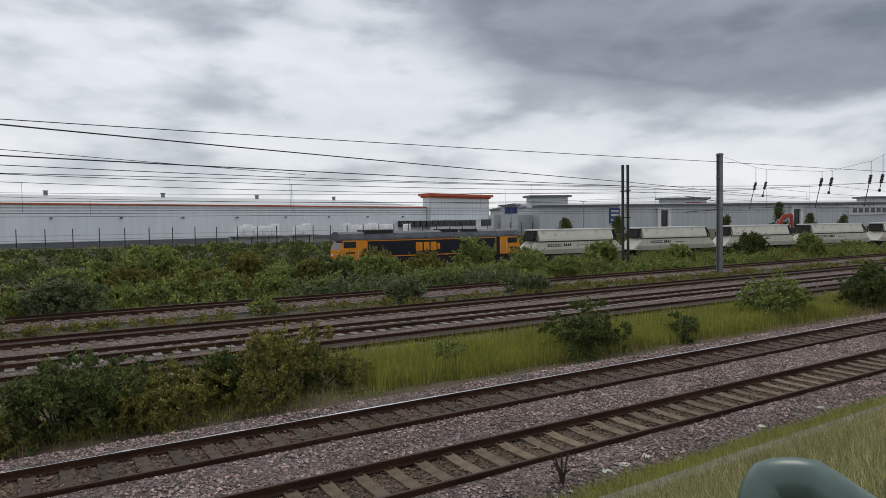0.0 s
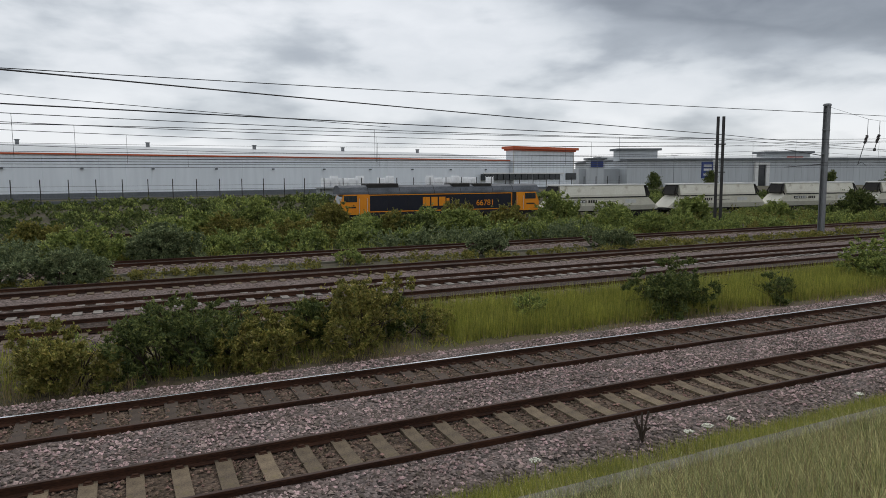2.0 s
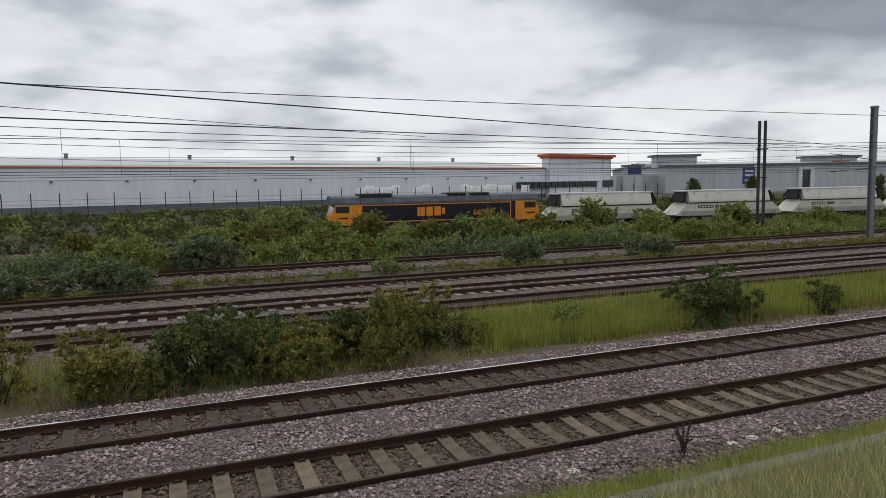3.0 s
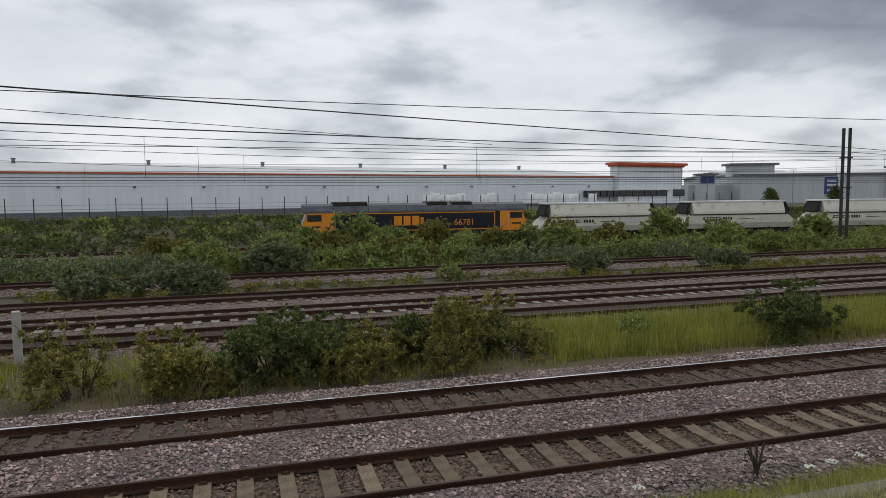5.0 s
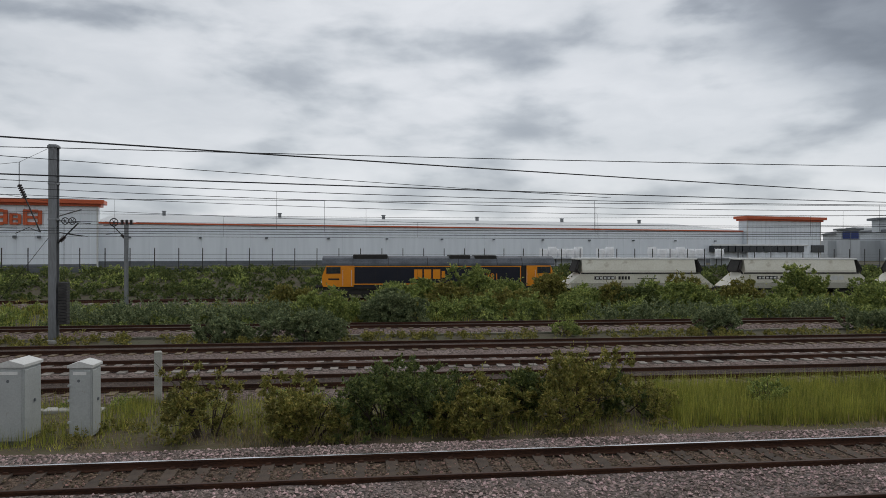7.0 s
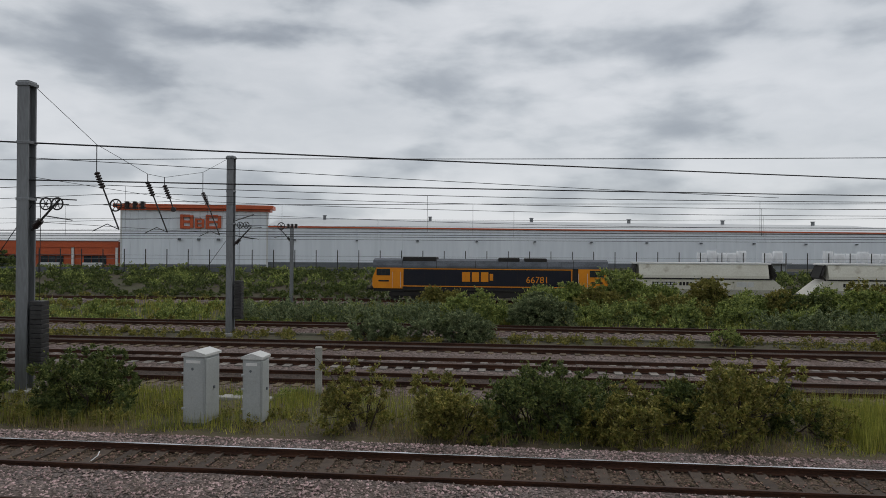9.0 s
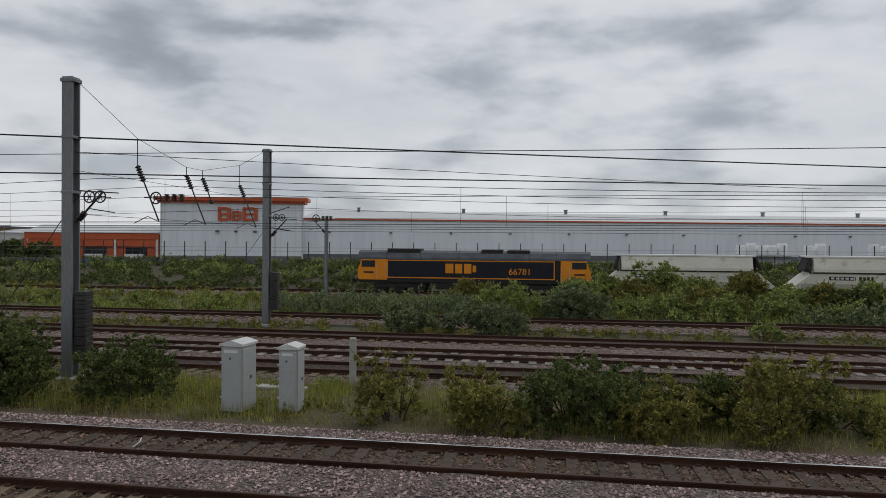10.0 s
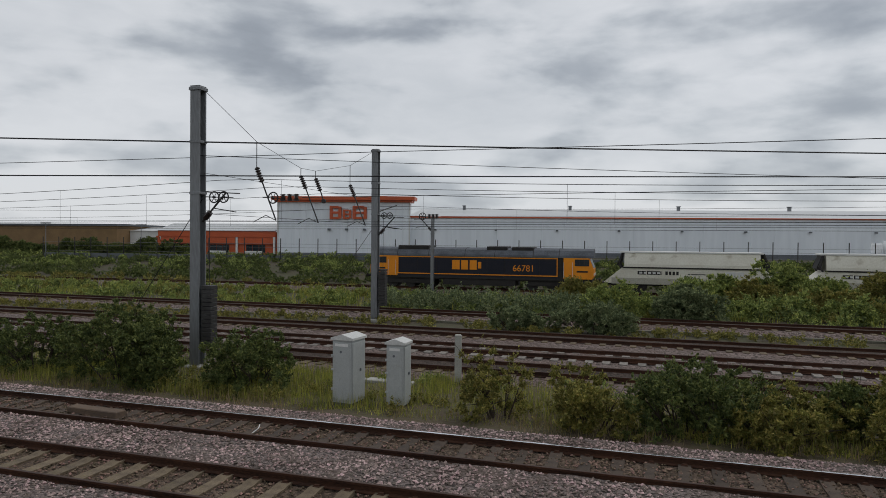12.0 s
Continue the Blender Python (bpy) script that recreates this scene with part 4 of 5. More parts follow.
def wagon():
    """Bulk hopper, cream, with sloping ends and an overhanging top edge."""
    wg = thing("hopper_wagon", "cream bulk hopper wagon with grimy sloping ends", "wagon", group="hopper wagons")
    w = 1.35
    L0, L1 = 2.0, 13.1
    # upper body tapers inwards below the waist band
    b = Build()
    b.prism([(-w, 2.25), (-w + 0.02, 2.55), (-w + 0.35, 3.53), (w - 0.35, 3.53), (w - 0.02, 2.55), (w, 2.25)], L0 + 0.25, L1 - 0.15)
    part("upper_body", b, M_HOPPER, wg, "cream inward-leaning upper side")
    b = Build()
    b.box(L0 - 0.15, L1 + 0.1, -w + 0.28, -w + 0.5, 3.51, 3.65, 0.03)
    b.box(L0 - 0.15, L1 + 0.1, w - 0.5, w - 0.28, 3.51, 3.65, 0.03)
    b.box(L0 - 0.15, L0 + 0.05, -w + 0.45, w - 0.45, 3.51, 3.64, 0.03)
    b.box(L1 - 0.1, L1 + 0.1, -w + 0.45, w - 0.45, 3.51, 3.64, 0.03)
    part("top_rim", b, M_WHITE, wg, "pale rim round the open top")
    b = Build()
    b.prism([(L0 + 0.1, 2.27), (0.55, 0.98), (0.9, 0.9), (WAGON_PITCH - 1.0, 0.9), (WAGON_PITCH - 0.75, 1.05), (L1 + 0.15, 2.27)], -w, w, "y")
    part("lower_body", b, M_HOPPER, wg, "cream lower hopper side")
    for s in (-1, 1):
        b = Build()
        b.box(L0 + 0.1, L1 + 0.1, s * (w + 0.03) - 0.03, s * (w + 0.03) + 0.03, 2.2, 2.32, 0.012)
        part("waist_band", b, M_BLACK, wg)
        b = Build()
        b.box(1.2, WAGON_PITCH - 1.2, s * (w + 0.02) - 0.02, s * (w + 0.02) + 0.02, 0.85, 1.38, 0.012)
        part("side_skirt", b, M_HOPPER_DK, wg, "grubby lower skirt")
        for i in range(9):
            x = L0 + 0.9 + i * 1.18
            b = Build()
            b.box(x - 0.03, x + 0.03, s * (w + 0.015) - 0.015, s * (w + 0.015) + 0.015, 1.4, 2.2)
            part("side_rib", b, M_HOPPER, wg)
        # owner's marks as plain bars
        for xa, xb, z0, z1, m in ((3.35, 5.35, 1.68, 1.98, M_BLACK), (5.6, 6.75, 1.68, 1.98, M_BLACK), (7.4, 9.2, 1.74, 1.80, M_BLACK), (10.3, 11.7, 1.6, 2.02, M_CABLID)):
            if s > 0:
                xa, xb = WAGON_PITCH - xb, WAGON_PITCH - xa
            if xb - xa > 1.9 or m is M_CABLID or z1 - z0 < 0.1:
                b = Build()
                b.box(xa, xb, s * (w + 0.01) - 0.01, s * (w + 0.01) + 0.01, z0, z1)
                part("lettering_panel", b, m, wg)
            else:
                for k in range(4):
                    b = Build()
                    xk = xa + k * (xb - xa) / 4
                    b.box(xk, xk + 0.2, s * (w + 0.01) - 0.01, s * (w + 0.01) + 0.01, z0, z1)
                    part("lettering_bar", b, m, wg)
        for k in range(5):
            b = Build()
            xk = (3.5 if s < 0 else WAGON_PITCH - 5.3) + k * 0.36
            b.box(xk, xk + 0.24, s * (w + 0.022) - 0.004, s * (w + 0.022) + 0.004, 1.75, 1.91)
            part("lettering_bar", b, M_CABLID, wg)
    # end stanchions and ladder
    for xe, d in ((L0 + 0.1, -1), (L1 + 0.1, 1)):
        for s in (-1, 1):
            b = Build()
            b.tube([(xe, s * (w - 0.45), 3.53), (xe + d * 0.35, s * (w - 0.12), 2.6), (xe + d * 0.1, s * (w - 0.05), 2.2)], 0.09, 6)
            part("end_stanchion", b, M_BLACK, wg)
        b = Build()
        b.prism([(xe - d * 0.05, 3.48), (xe + d * 0.12, 3.48), (xe + d * 0.5, 2.45), (xe + d * 0.2, 2.3)], -0.9, 0.9, "y")
        part("end_plate", b, M_BLACK, wg)
    b = Build()
    b.box(0.2, WAGON_PITCH - 0.5, -1.1, 1.1, 0.72, 0.92, 0.03)
    part("underframe", b, M_BLACK, wg)
    for bx in (2.6, WAGON_PITCH - 2.9):
        b = Build()
        b.box(bx - 1.5, bx + 1.5, -1.1, -1.0, 0.38, 0.72, 0.04)
        b.box(bx - 1.5, bx + 1.5, 1.0, 1.1, 0.38, 0.72, 0.04)
        b.box(bx - 0.2, bx + 0.2, -1.0, 1.0, 0.4, 0.72)
        bog = part("bogie", b, M_BLACK, wg)
        for ax in (-0.95, 0.95):
            for s in (-1, 1):
                g = Build()
                g.disc((bx + ax, 0.46), 0.46, s * 0.75 - 0.065, s * 0.75 + 0.065, 18)
                part("wheel", g, M_STEEL_DK, bog)
    return wg


WAGONS = [wagon()]
for i in range(5):
    WAGONS.append(copy_thing(WAGONS[0], pose(0, 0, 0)))

# ---------------------------------------------------------------- plants
RNG = np.random.default_rng(7)


def unit(v):
    return v / np.maximum(np.linalg.norm(v, axis=1, keepdims=True), 1e-6)


def leaf_quads(centre, along, size, rng):
    """Pointed leaves: a four-cornered blade at each centre, lying roughly along the given directions."""
    n = len(centre)
    side = unit(np.cross(along, rng.normal(size=(n, 3))))
    bend = unit(np.cross(side, along)) * (size * 0.18)[:, None]
    lf, wd = size[:, None] * along, (size * rng.uniform(0.22, 0.36, n))[:, None] * side
    v = np.stack([centre - lf * 0.15, centre + lf * 0.35 + wd + bend, centre + lf, centre + lf * 0.35 - wd + bend], 1).reshape(-1, 3)
    return v, np.arange(4 * n).reshape(n, 4)


def sprigs(root, tip, per, size, rng):
    """Leaves set along short shoots from root to tip."""
    n = len(root)
    s = rng.uniform(0.1, 1.0, (n, per))
    d = tip - root
    c = root[:, None, :] + d[:, None, :] * s[:, :, None] + rng.normal(size=(n, per, 3)) * 0.025
    a = unit(d)[:, None, :] * 0.5 + rng.normal(size=(n, per, 3)) * 0.55
    a[:, :, 2] += 0.15
    return leaf_quads(c.reshape(-1, 3), unit(a.reshape(-1, 3)), (size * rng.uniform(0.6, 1.25, (n, per))).reshape(-1), rng)


def bush(x, y, width, height, leaf, label, leaf_size=0.085, dense=1.0, base=-0.34, depth=None, seed=0, tall=0.0):
    """A shrub: stems from the ground, lobes of leafy shoots, and longer shoots that break its outline."""
    rng = np.random.default_rng(1000 + seed)
    bs = thing("bush", label, "bush", pose(x, y, base), "bushes")
    depth = depth or min(width, 2.6)
    nl = int(6 + width * 3.6)
    lob = np.stack([rng.uniform(-0.5, 0.5, nl) * width * 0.84, rng.uniform(-0.5, 0.5, nl) * depth * 0.75, np.zeros(nl)], 1)
    edge = 1 - np.abs(lob[:, 0]) / (width * 0.66)
    hz = height * np.clip(0.36 + 0.62 * edge * rng.uniform(0.55, 1.15, nl), 0.26, 0.95)
    hz[rng.integers(nl)] = height * 0.97
    rad = np.clip(hz * rng.uniform(0.24, 0.40, nl), 0.16, 0.62)
    lob[:, 2] = hz - rad
    b = Build()
    for i in range(nl):
        p0 = (lob[i, 0] * 0.35, lob[i, 1] * 0.35, -0.08)
        p1 = (lob[i, 0] * 0.7 + rng.normal() * 0.05, lob[i, 1] * 0.7, lob[i, 2] * 0.55)
        b.tube([p0, p1, tuple(lob[i])], 0.028, 5, 0.01)
        for k in range(4):
            q = lob[i] + rng.normal(size=3) * rad[i] * 0.7
            q[2] = max(q[2], 0.1)
            b.tube([p1, tuple(q)], 0.012, 4, 0.004)
    part("stem", b, M_TWIG, bs)
    # tufts of shoots at the branch ends, with gaps between them
    nt = int(62 * dense * max(1.0, width * depth * height / 3.0) ** 0.75)
    pick = rng.choice(nl, nt, p=rad ** 1.6 / (rad ** 1.6).sum())
    d = unit(rng.normal(size=(nt, 3)) + np.array([0, -0.25, 0.2]))
    c = lob[pick] + d * (rad[pick] * rng.uniform(0.55, 1.08, nt))[:, None] * np.array([1.2, 1.0, 1.0])
    low = rng.random(nt) < 0.4
    c[low, 2] *= rng.uniform(0.08, 0.9, low.sum())
    per = 7
    k = leaf_size / 0.085
    out = unit(d[:, None, :] * 0.7 + np.array([0, 0, 0.5]) + rng.normal(size=(nt, per, 3)) * 0.6)
    ln = rng.uniform(0.10, 0.26, (nt, per)) * min(k, 1.5) * (1 + (rng.random((nt, per)) < 0.08) * (0.7 + tall))
    root = np.repeat(c[:, None, :], per, 1)
    tip = root + out * ln[:, :, None]
    root, tip = root.reshape(-1, 3), tip.reshape(-1, 3)
    # straggling whips above the outline
    nw = int(6 + 7 * width * (0.4 + tall))
    wc = lob[rng.integers(nl, size=nw)] + rng.normal(size=(nw, 3)) * 0.1
    wt = wc + unit(rng.normal(size=(nw, 3)) * 0.4 + np.array([0, 0, 1.0])) * (rng.uniform(0.35, 0.75, nw) * min(1.2, 0.5 + height * 0.3))[:, None]
    root, tip = np.concatenate([root, wc]), np.concatenate([tip, wt])
    root[:, 2], tip[:, 2] = np.maximum(root[:, 2], 0.03), np.maximum(tip[:, 2], 0.06)
    v, f = sprigs(root, tip, 10, leaf_size, rng)
    me = bpy.data.meshes.new("crown")
    me.from_pydata(v.tolist(), [], f.tolist())
    me.materials.append(leaf)
    ob = new("crown", me)
    ob.parent = bs
    return bs


GREEN, OLIVE, DARK, GREY = M_LEAF_A, M_LEAF_B, M_LEAF_C, M_LEAF_G
L_G, L_O, L_D, L_B = "leafy mid-green bush on the verge", "olive-green bush with sparse twigs", "dense dark-green bush on the verge", "blue-grey bush beside the outer track"


def grass(name, region, n, height, material, label, width=0.02, lean=0.5, level=None, keep=None, seed=1, fine=False):
    """Blades of grass over a region (x0, x1, y0, y1)."""
    rng = np.random.default_rng(seed)
    x, y = rng.uniform(region[0], region[1], n), rng.uniform(region[2], region[3], n)
    if keep is not None:
        k = np.array([rng.random() < keep(a, b2) for a, b2 in zip(x, y)])
        x, y = x[k], y[k]
        n = len(x)
    z = np.array([level(a, b2) for a, b2 in zip(x, y)]) if level else np.full(n, -0.33)
    h = height * rng.uniform(0.45, 1.15, n)
    a = rng.uniform(0, 2 * np.pi, n)
    ln = rng.uniform(0.1, 1, n) * lean * h
    base = np.stack([x, y, z - 0.02], 1)
    side = np.stack([np.cos(a + 1.57), np.sin(a + 1.57), np.zeros(n)], 1) * (width * rng.uniform(0.6, 1.3, n))[:, None] * 0.5
    mid = base + np.stack([np.cos(a) * ln * 0.3, np.sin(a) * ln * 0.3, h * 0.6], 1)
    top = base + np.stack([np.cos(a) * ln, np.sin(a) * ln, h], 1)
    if fine:
        v = np.stack([base - side, base + side, mid + side * 0.8, top, mid - side * 0.8], 1).reshape(-1, 3)
        f = np.arange(5 * n).reshape(n, 5)
    else:
        v = np.stack([base - side * 1.3, base + side * 1.3, top], 1).reshape(-1, 3)
        f = np.arange(3 * n).reshape(n, 3)
    return soup(name, v, f, material, label, "grass")


def patchy(scale, cut, off=0.0):
    return lambda x, y: 1.0 if noise.noise((x * scale + off, y * scale, off)) > cut else 0.12


def brush(name, region, m, zfun, hfun, size, material, label, seed, per=10, cut=-0.2, off=0.0, clump=0.9, shoots=24):
    """A continuous mass of weeds and shrubs too dense to count: uneven mounds of leafy shoots that shade one another."""
    rng = np.random.default_rng(seed)
    cx, cy = rng.uniform(region[0], region[1], m), rng.uniform(region[2], region[3], m)
    keep = np.array([noise.noise((a * 0.16 + off, b2 * 0.25, off)) > cut for a, b2 in zip(cx, cy)])
    cx, cy = cx[keep], cy[keep]
    m = len(cx)
    z0 = np.array([zfun(a, b2) for a, b2 in zip(cx, cy)])
    hh = np.array([hfun(a, b2) for a, b2 in zip(cx, cy)]) * rng.uniform(0.6, 1.15, m)
    rr = np.clip(hh * rng.uniform(0.5, 1.0, m), 0.2, 1.5) * clump
    k = np.repeat(np.arange(m), shoots)
    d = unit(rng.normal(size=(len(k), 3)) + np.array([0, -0.2, 0.35]))
    d[:, 2] = np.abs(d[:, 2])
    fill = rng.uniform(0.55, 1.0, len(k))[:, None]
    root = np.stack([cx, cy, z0], 1)[k] + d * fill * np.stack([rr, rr * 0.9, hh * 0.82], 1)[k]
    out = unit(d * 0.7 + rng.normal(size=(len(k), 3)) * 0.5 + np.array([0, 0, 0.5]))
    tip = root + out * (rng.uniform(0.2, 0.5, len(k)) * np.clip(hh[k], 0.35, 1.3))[:, None]
    v, f = sprigs(root, tip, per, size, rng)
    return soup(name, v, f, material, label, "brush")

# shrubs on the verge between the near and the middle tracks
bush(-3.9, 17.5, 1.6, 2.0, OLIVE, "open upright bush with fine leaves on the verge", 0.075, 1.1, seed=1, tall=0.6)
bush(-1.5, 17.4, 2.3, 1.5, OLIVE, L_O, 0.08, 1.5, seed=2, tall=0.4)
bush(0.7, 17.5, 2.9, 2.1, DARK, "full leafy bush with lighter shoots at its top", 0.085, 1.3, seed=3, tall=0.8)
bush(3.1, 17.5, 2.8, 1.5, OLIVE, L_O, 0.08, 1.6, seed=4, tall=0.4)
bush(2.0, 18.8, 3.0, 1.5, DARK, L_D, 0.08, 1.3, seed=17)
bush(4.4, 19.0, 2.6, 1.4, DARK, L_D, 0.08, 1.2, seed=18)
bush(7.2, 18.9, 2.4, 1.3, DARK, L_D, 0.08, 1.2, seed=19)
bush(5.7, 17.7, 2.7, 2.1, OLIVE, "tall olive-green bush with straggling shoots", 0.08, 1.4, seed=5, tall=0.9)
bush(8.3, 18.4, 2.2, 0.95, OLIVE, "low scrubby bush among the grass", 0.07, 0.7, seed=6)
bush(11.9, 18.5, 1.2, 1.0, GREEN, "small round bush in tall grass", 0.075, 0.7, seed=7)
bush(17.1, 17.7, 2.7, 2.0, DARK, "broad fresh-green bush on the verge", 0.085, 1.5, seed=8, tall=0.5)
bush(22.2, 17.5, 1.6, 1.25, DARK, "small dark bush in long grass", 0.08, 0.9, seed=9)
bush(30.1, 18.6, 2.6, 2.3, GREEN, "rounded yellow-green bush by the ballast", 0.09, 1.4, seed=10)
bush(37.8, 17.9, 3.4, 2.6, DARK, "large dark bush by the ballast", 0.09, 1.5, seed=11)
bush(43.5, 18.5, 3.0, 2.2, GREEN, L_G, 0.09, 1.2, seed=12)
bush(-16.6, 17.9, 4.5, 2.75, DARK, "broad spreading dark bush beside the grey mast", 0.085, 2.0, seed=13, tall=0.6)
bush(-12.2, 18.2, 2.9, 2.0, DARK, "leafy bush beside the grey cabinets", 0.085, 1.4, seed=14, tall=0.4)
bush(-20.6, 18.0, 3.2, 2.1, DARK, L_D, 0.08, 1.2, seed=15)
bush(-24.5, 18.5, 3.4, 2.0, DARK, L_D, 0.085, 1.3, seed=16)
# shrubs by the outer track
bush(-7.1, 35.7, 3.2, 1.2, GREY, L_B, 0.12, 1.0, seed=21)
bush(-3.2, 35.9, 4.6, 1.6, GREY, L_B, 0.12, 1.3, seed=22, tall=0.5)
bush(-2.6, 41.9, 3.2, 2.4, GREEN, "bright green sapling bush behind the outer track", 0.13, 1.2, seed=23, tall=0.6)
bush(20.3, 36.6, 2.2, 1.5, GREY, L_B, 0.12, 1.0, seed=24, tall=0.4)
bush(29.8, 36.6, 3.4, 1.3, GREY, L_B, 0.12, 1.0, seed=25)
bush(1.9, 42.2, 4.6, 2.3, GREY, "wide blue-grey bush behind the outer track", 0.13, 1.3, seed=26)
bush(11.2, 36.4, 1.3, 0.9, GREEN, "small weed clump beside the outer track", 0.1, 0.6, seed=27)
bush(40.0, 43.2, 4.0, 1.9, GREEN, "leafy bush behind the outer track", 0.13, 1.1, seed=28)
# taller shrubs in the brush before the train
for i, (az, top, w2, y2, lf) in enumerate(((9.5, -1.3, 4.0, 52, GREEN), (15.6, -1.9, 3.4, 52, OLIVE), (34.9, -1.15, 4.4, 51, GREEN), (26.7, -1.8, 3.2, 50, OLIVE), (45.2, -1.55, 4.4, 50, GREEN), (56.8, -0.95, 5.0, 49, DARK), (60.7, -1.0, 3.6, 46, GREEN), (21.0, -2.7, 3.4, 48, OLIVE), (39.5, -2.0, 4.0, 52, GREEN), (51.5, -1.9, 4.4, 50, GREEN), (-6.0, -3.0, 4.0, 52, OLIVE), (30.5, -2.2, 3.0, 49, OLIVE), (2.6, -2.9, 3.6, 51, GREEN), (5.0, -2.4, 4.2, 52, GREEN), (7.2, -2.7, 3.4, 50, OLIVE), (12.4, -2.6, 4.2, 52, GREEN), (18.2, -2.9, 4.0, 51, GREEN), (23.8, -2.5, 3.6, 50, GREEN))):
    x2 = y2 * math.tan(radians(az))
    hgt = EYE + math.hypot(x2, y2) * math.tan(radians(top)) + 0.42
    bush(x2, y2, w2, hgt, lf, "tall leafy bush in the brush before the freight line", 0.15, 0.95, base=-0.42, seed=40 + i, tall=1.2)

# dark thicket along the top of the bank before the brown block
for i in range(11):
    az = -52.0 + i * 1.35
    y2 = 86.5 + 1.5 * math.sin(i * 2.1)
    bush(y2 * math.tan(radians(az)), y2, 4.2, 2.5 + 0.7 * math.sin(i * 1.7), DARK, "dark leafy thicket bush at the top of the bank", 0.2, 0.8, base=ground_z(0, y2), seed=120 + i, tall=0.6)

# ---------------------------------------------------------------- weeds and grass
def bank_h(x, y):
    r = min(1.0, max(0.0, (y - 42.0) / 9.0))
    h = 0.85 + 0.75 * r + 0.85 * noise.noise((x * 0.13, y * 0.22, 3.0)) + 0.35 * noise.noise((x * 0.5, y * 0.5, 9.0))
    if y > 51:
        h = min(h, 1.15 if x < 30 else 0.85)
    if x < 6:
        h *= max(0.42, 1 - (6 - x) / (14.0 if y > 46 else 45.0))
    return max(0.3, h)


flat = lambda x, y: -0.42
protos = [bush(8 + 4 * i, 47.5, 3.0 + 0.4 * i, 1.65 + 0.2 * i, lf, "leafy scrub bush in the brush before the freight line", 0.15, 1.1, base=-0.42, seed=90 + i, tall=0.7) for i, lf in enumerate((GREEN, OLIVE, GREEN, DARK, GREEN))]
prng = random.Random(4)
for i in range(46):
    bx2 = -42 + i * 3.2 + prng.uniform(-1.5, 1.5)
    by2 = prng.uniform(43.5, 50.5) if i % 3 else prng.uniform(43.2, 46.0)
    sink = prng.uniform(0.0, 0.3) if -2 < bx2 < 45 and by2 < 51 else prng.uniform(0.55, 0.95)
    sink += 0.45 if bx2 < -2 and by2 > 45 else 0.0
    copy_thing(protos[0 if by2 < 46 else prng.randrange(5)], pose(bx2, by2, -0.42 - sink, 0, 0, prng.uniform(0, 360)))
brush("brush_mass", (-75, 115, 42.5, 57.6), 1000, flat, bank_h, 0.14, GREEN, "dense mixed green scrub between the tracks and the freight line", 11, cut=-0.6, shoots=20)
brush("brush_mass", (-75, 115, 42.5, 57.6), 1000, flat, bank_h, 0.14, OLIVE, "patches of yellow-green weeds in the scrub", 12, cut=0.0, off=20.0, shoots=20)
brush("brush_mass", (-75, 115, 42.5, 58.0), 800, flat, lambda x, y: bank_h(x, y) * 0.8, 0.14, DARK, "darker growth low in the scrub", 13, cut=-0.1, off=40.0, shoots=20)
brush("brush_mass", (15, 33, 42.2, 45.0), 90, flat, lambda x, y: 1.35 + 0.3 * noise.noise((x * 0.4, y, 0)), 0.15, GREY, "band of blue-grey willowy weeds behind the outer track", 14, cut=-1)
brush("brush_mass", (-19, -4, 42.4, 46.0), 90, flat, lambda x, y: 1.55 + 0.3 * noise.noise((x * 0.4, y, 0)), 0.15, GREY, "band of blue-grey willowy weeds behind the mast", 15, cut=-1)
slope = lambda x, y: ground_z(x, y)
brush("slope_weeds", (-110, 100, 65.0, 88.5), 2300, slope, lambda x, y: 0.75 + 0.5 * noise.noise((x * 0.12, y * 0.2, 1.0)), 0.22, DARK, "dark weeds covering the slope behind the freight line", 16, per=8, cut=-1, shoots=16, clump=1.25)
brush("slope_weeds", (-110, 100, 72.0, 88.5), 900, slope, lambda x, y: 0.85 + 0.6 * noise.noise((x * 0.15, y * 0.2, 4.0)), 0.22, GREEN, "brighter weeds on the slope below the yard wall", 17, per=8, cut=-0.1, off=7.0, shoots=16, clump=1.1)
brush("slope_weeds", (-110, -28, 58.5, 64.5), 220, lambda x, y: -0.42, lambda x, y: 0.7 + 0.5 * noise.noise((x * 0.2, y * 0.2, 4.0)), 0.2, OLIVE, "weeds beside the freight line", 22, per=8, cut=0.0, off=9.0, shoots=16, clump=1.1)
brush("track_weeds", (-60, 100, 33.9, 37.5), 900, lambda x, y: -0.42, lambda x, y: 0.42 + 0.3 * noise.noise((x * 0.3, y * 0.6, 2.0)), 0.10, OLIVE, "low yellow-green weeds beside the outer track", 18, per=8, cut=-0.25, shoots=14)
brush("track_weeds", (-60, 100, 41.7, 42.8), 260, lambda x, y: -0.4, lambda x, y: 0.42, 0.11, GREEN, "low weeds along the outer track", 19, per=8, cut=-0.2, shoots=14)
brush("verge_weeds", (-35, 60, 17.0, 21.3), 420, lambda x, y: -0.33, lambda x, y: 0.45 + 0.4 * noise.noise((x * 0.4, y * 0.6, 6.0)), 0.07, OLIVE, "low leafy weeds on the verge", 20, cut=0.05, off=3.0, shoots=16)
brush("verge_weeds", (-35, 60, 20.6, 22.0), 200, lambda x, y: -0.33, lambda x, y: 0.4, 0.07, GREEN, "weeds creeping into the ballast edge", 21, cut=-0.1, off=5.0, shoots=16)

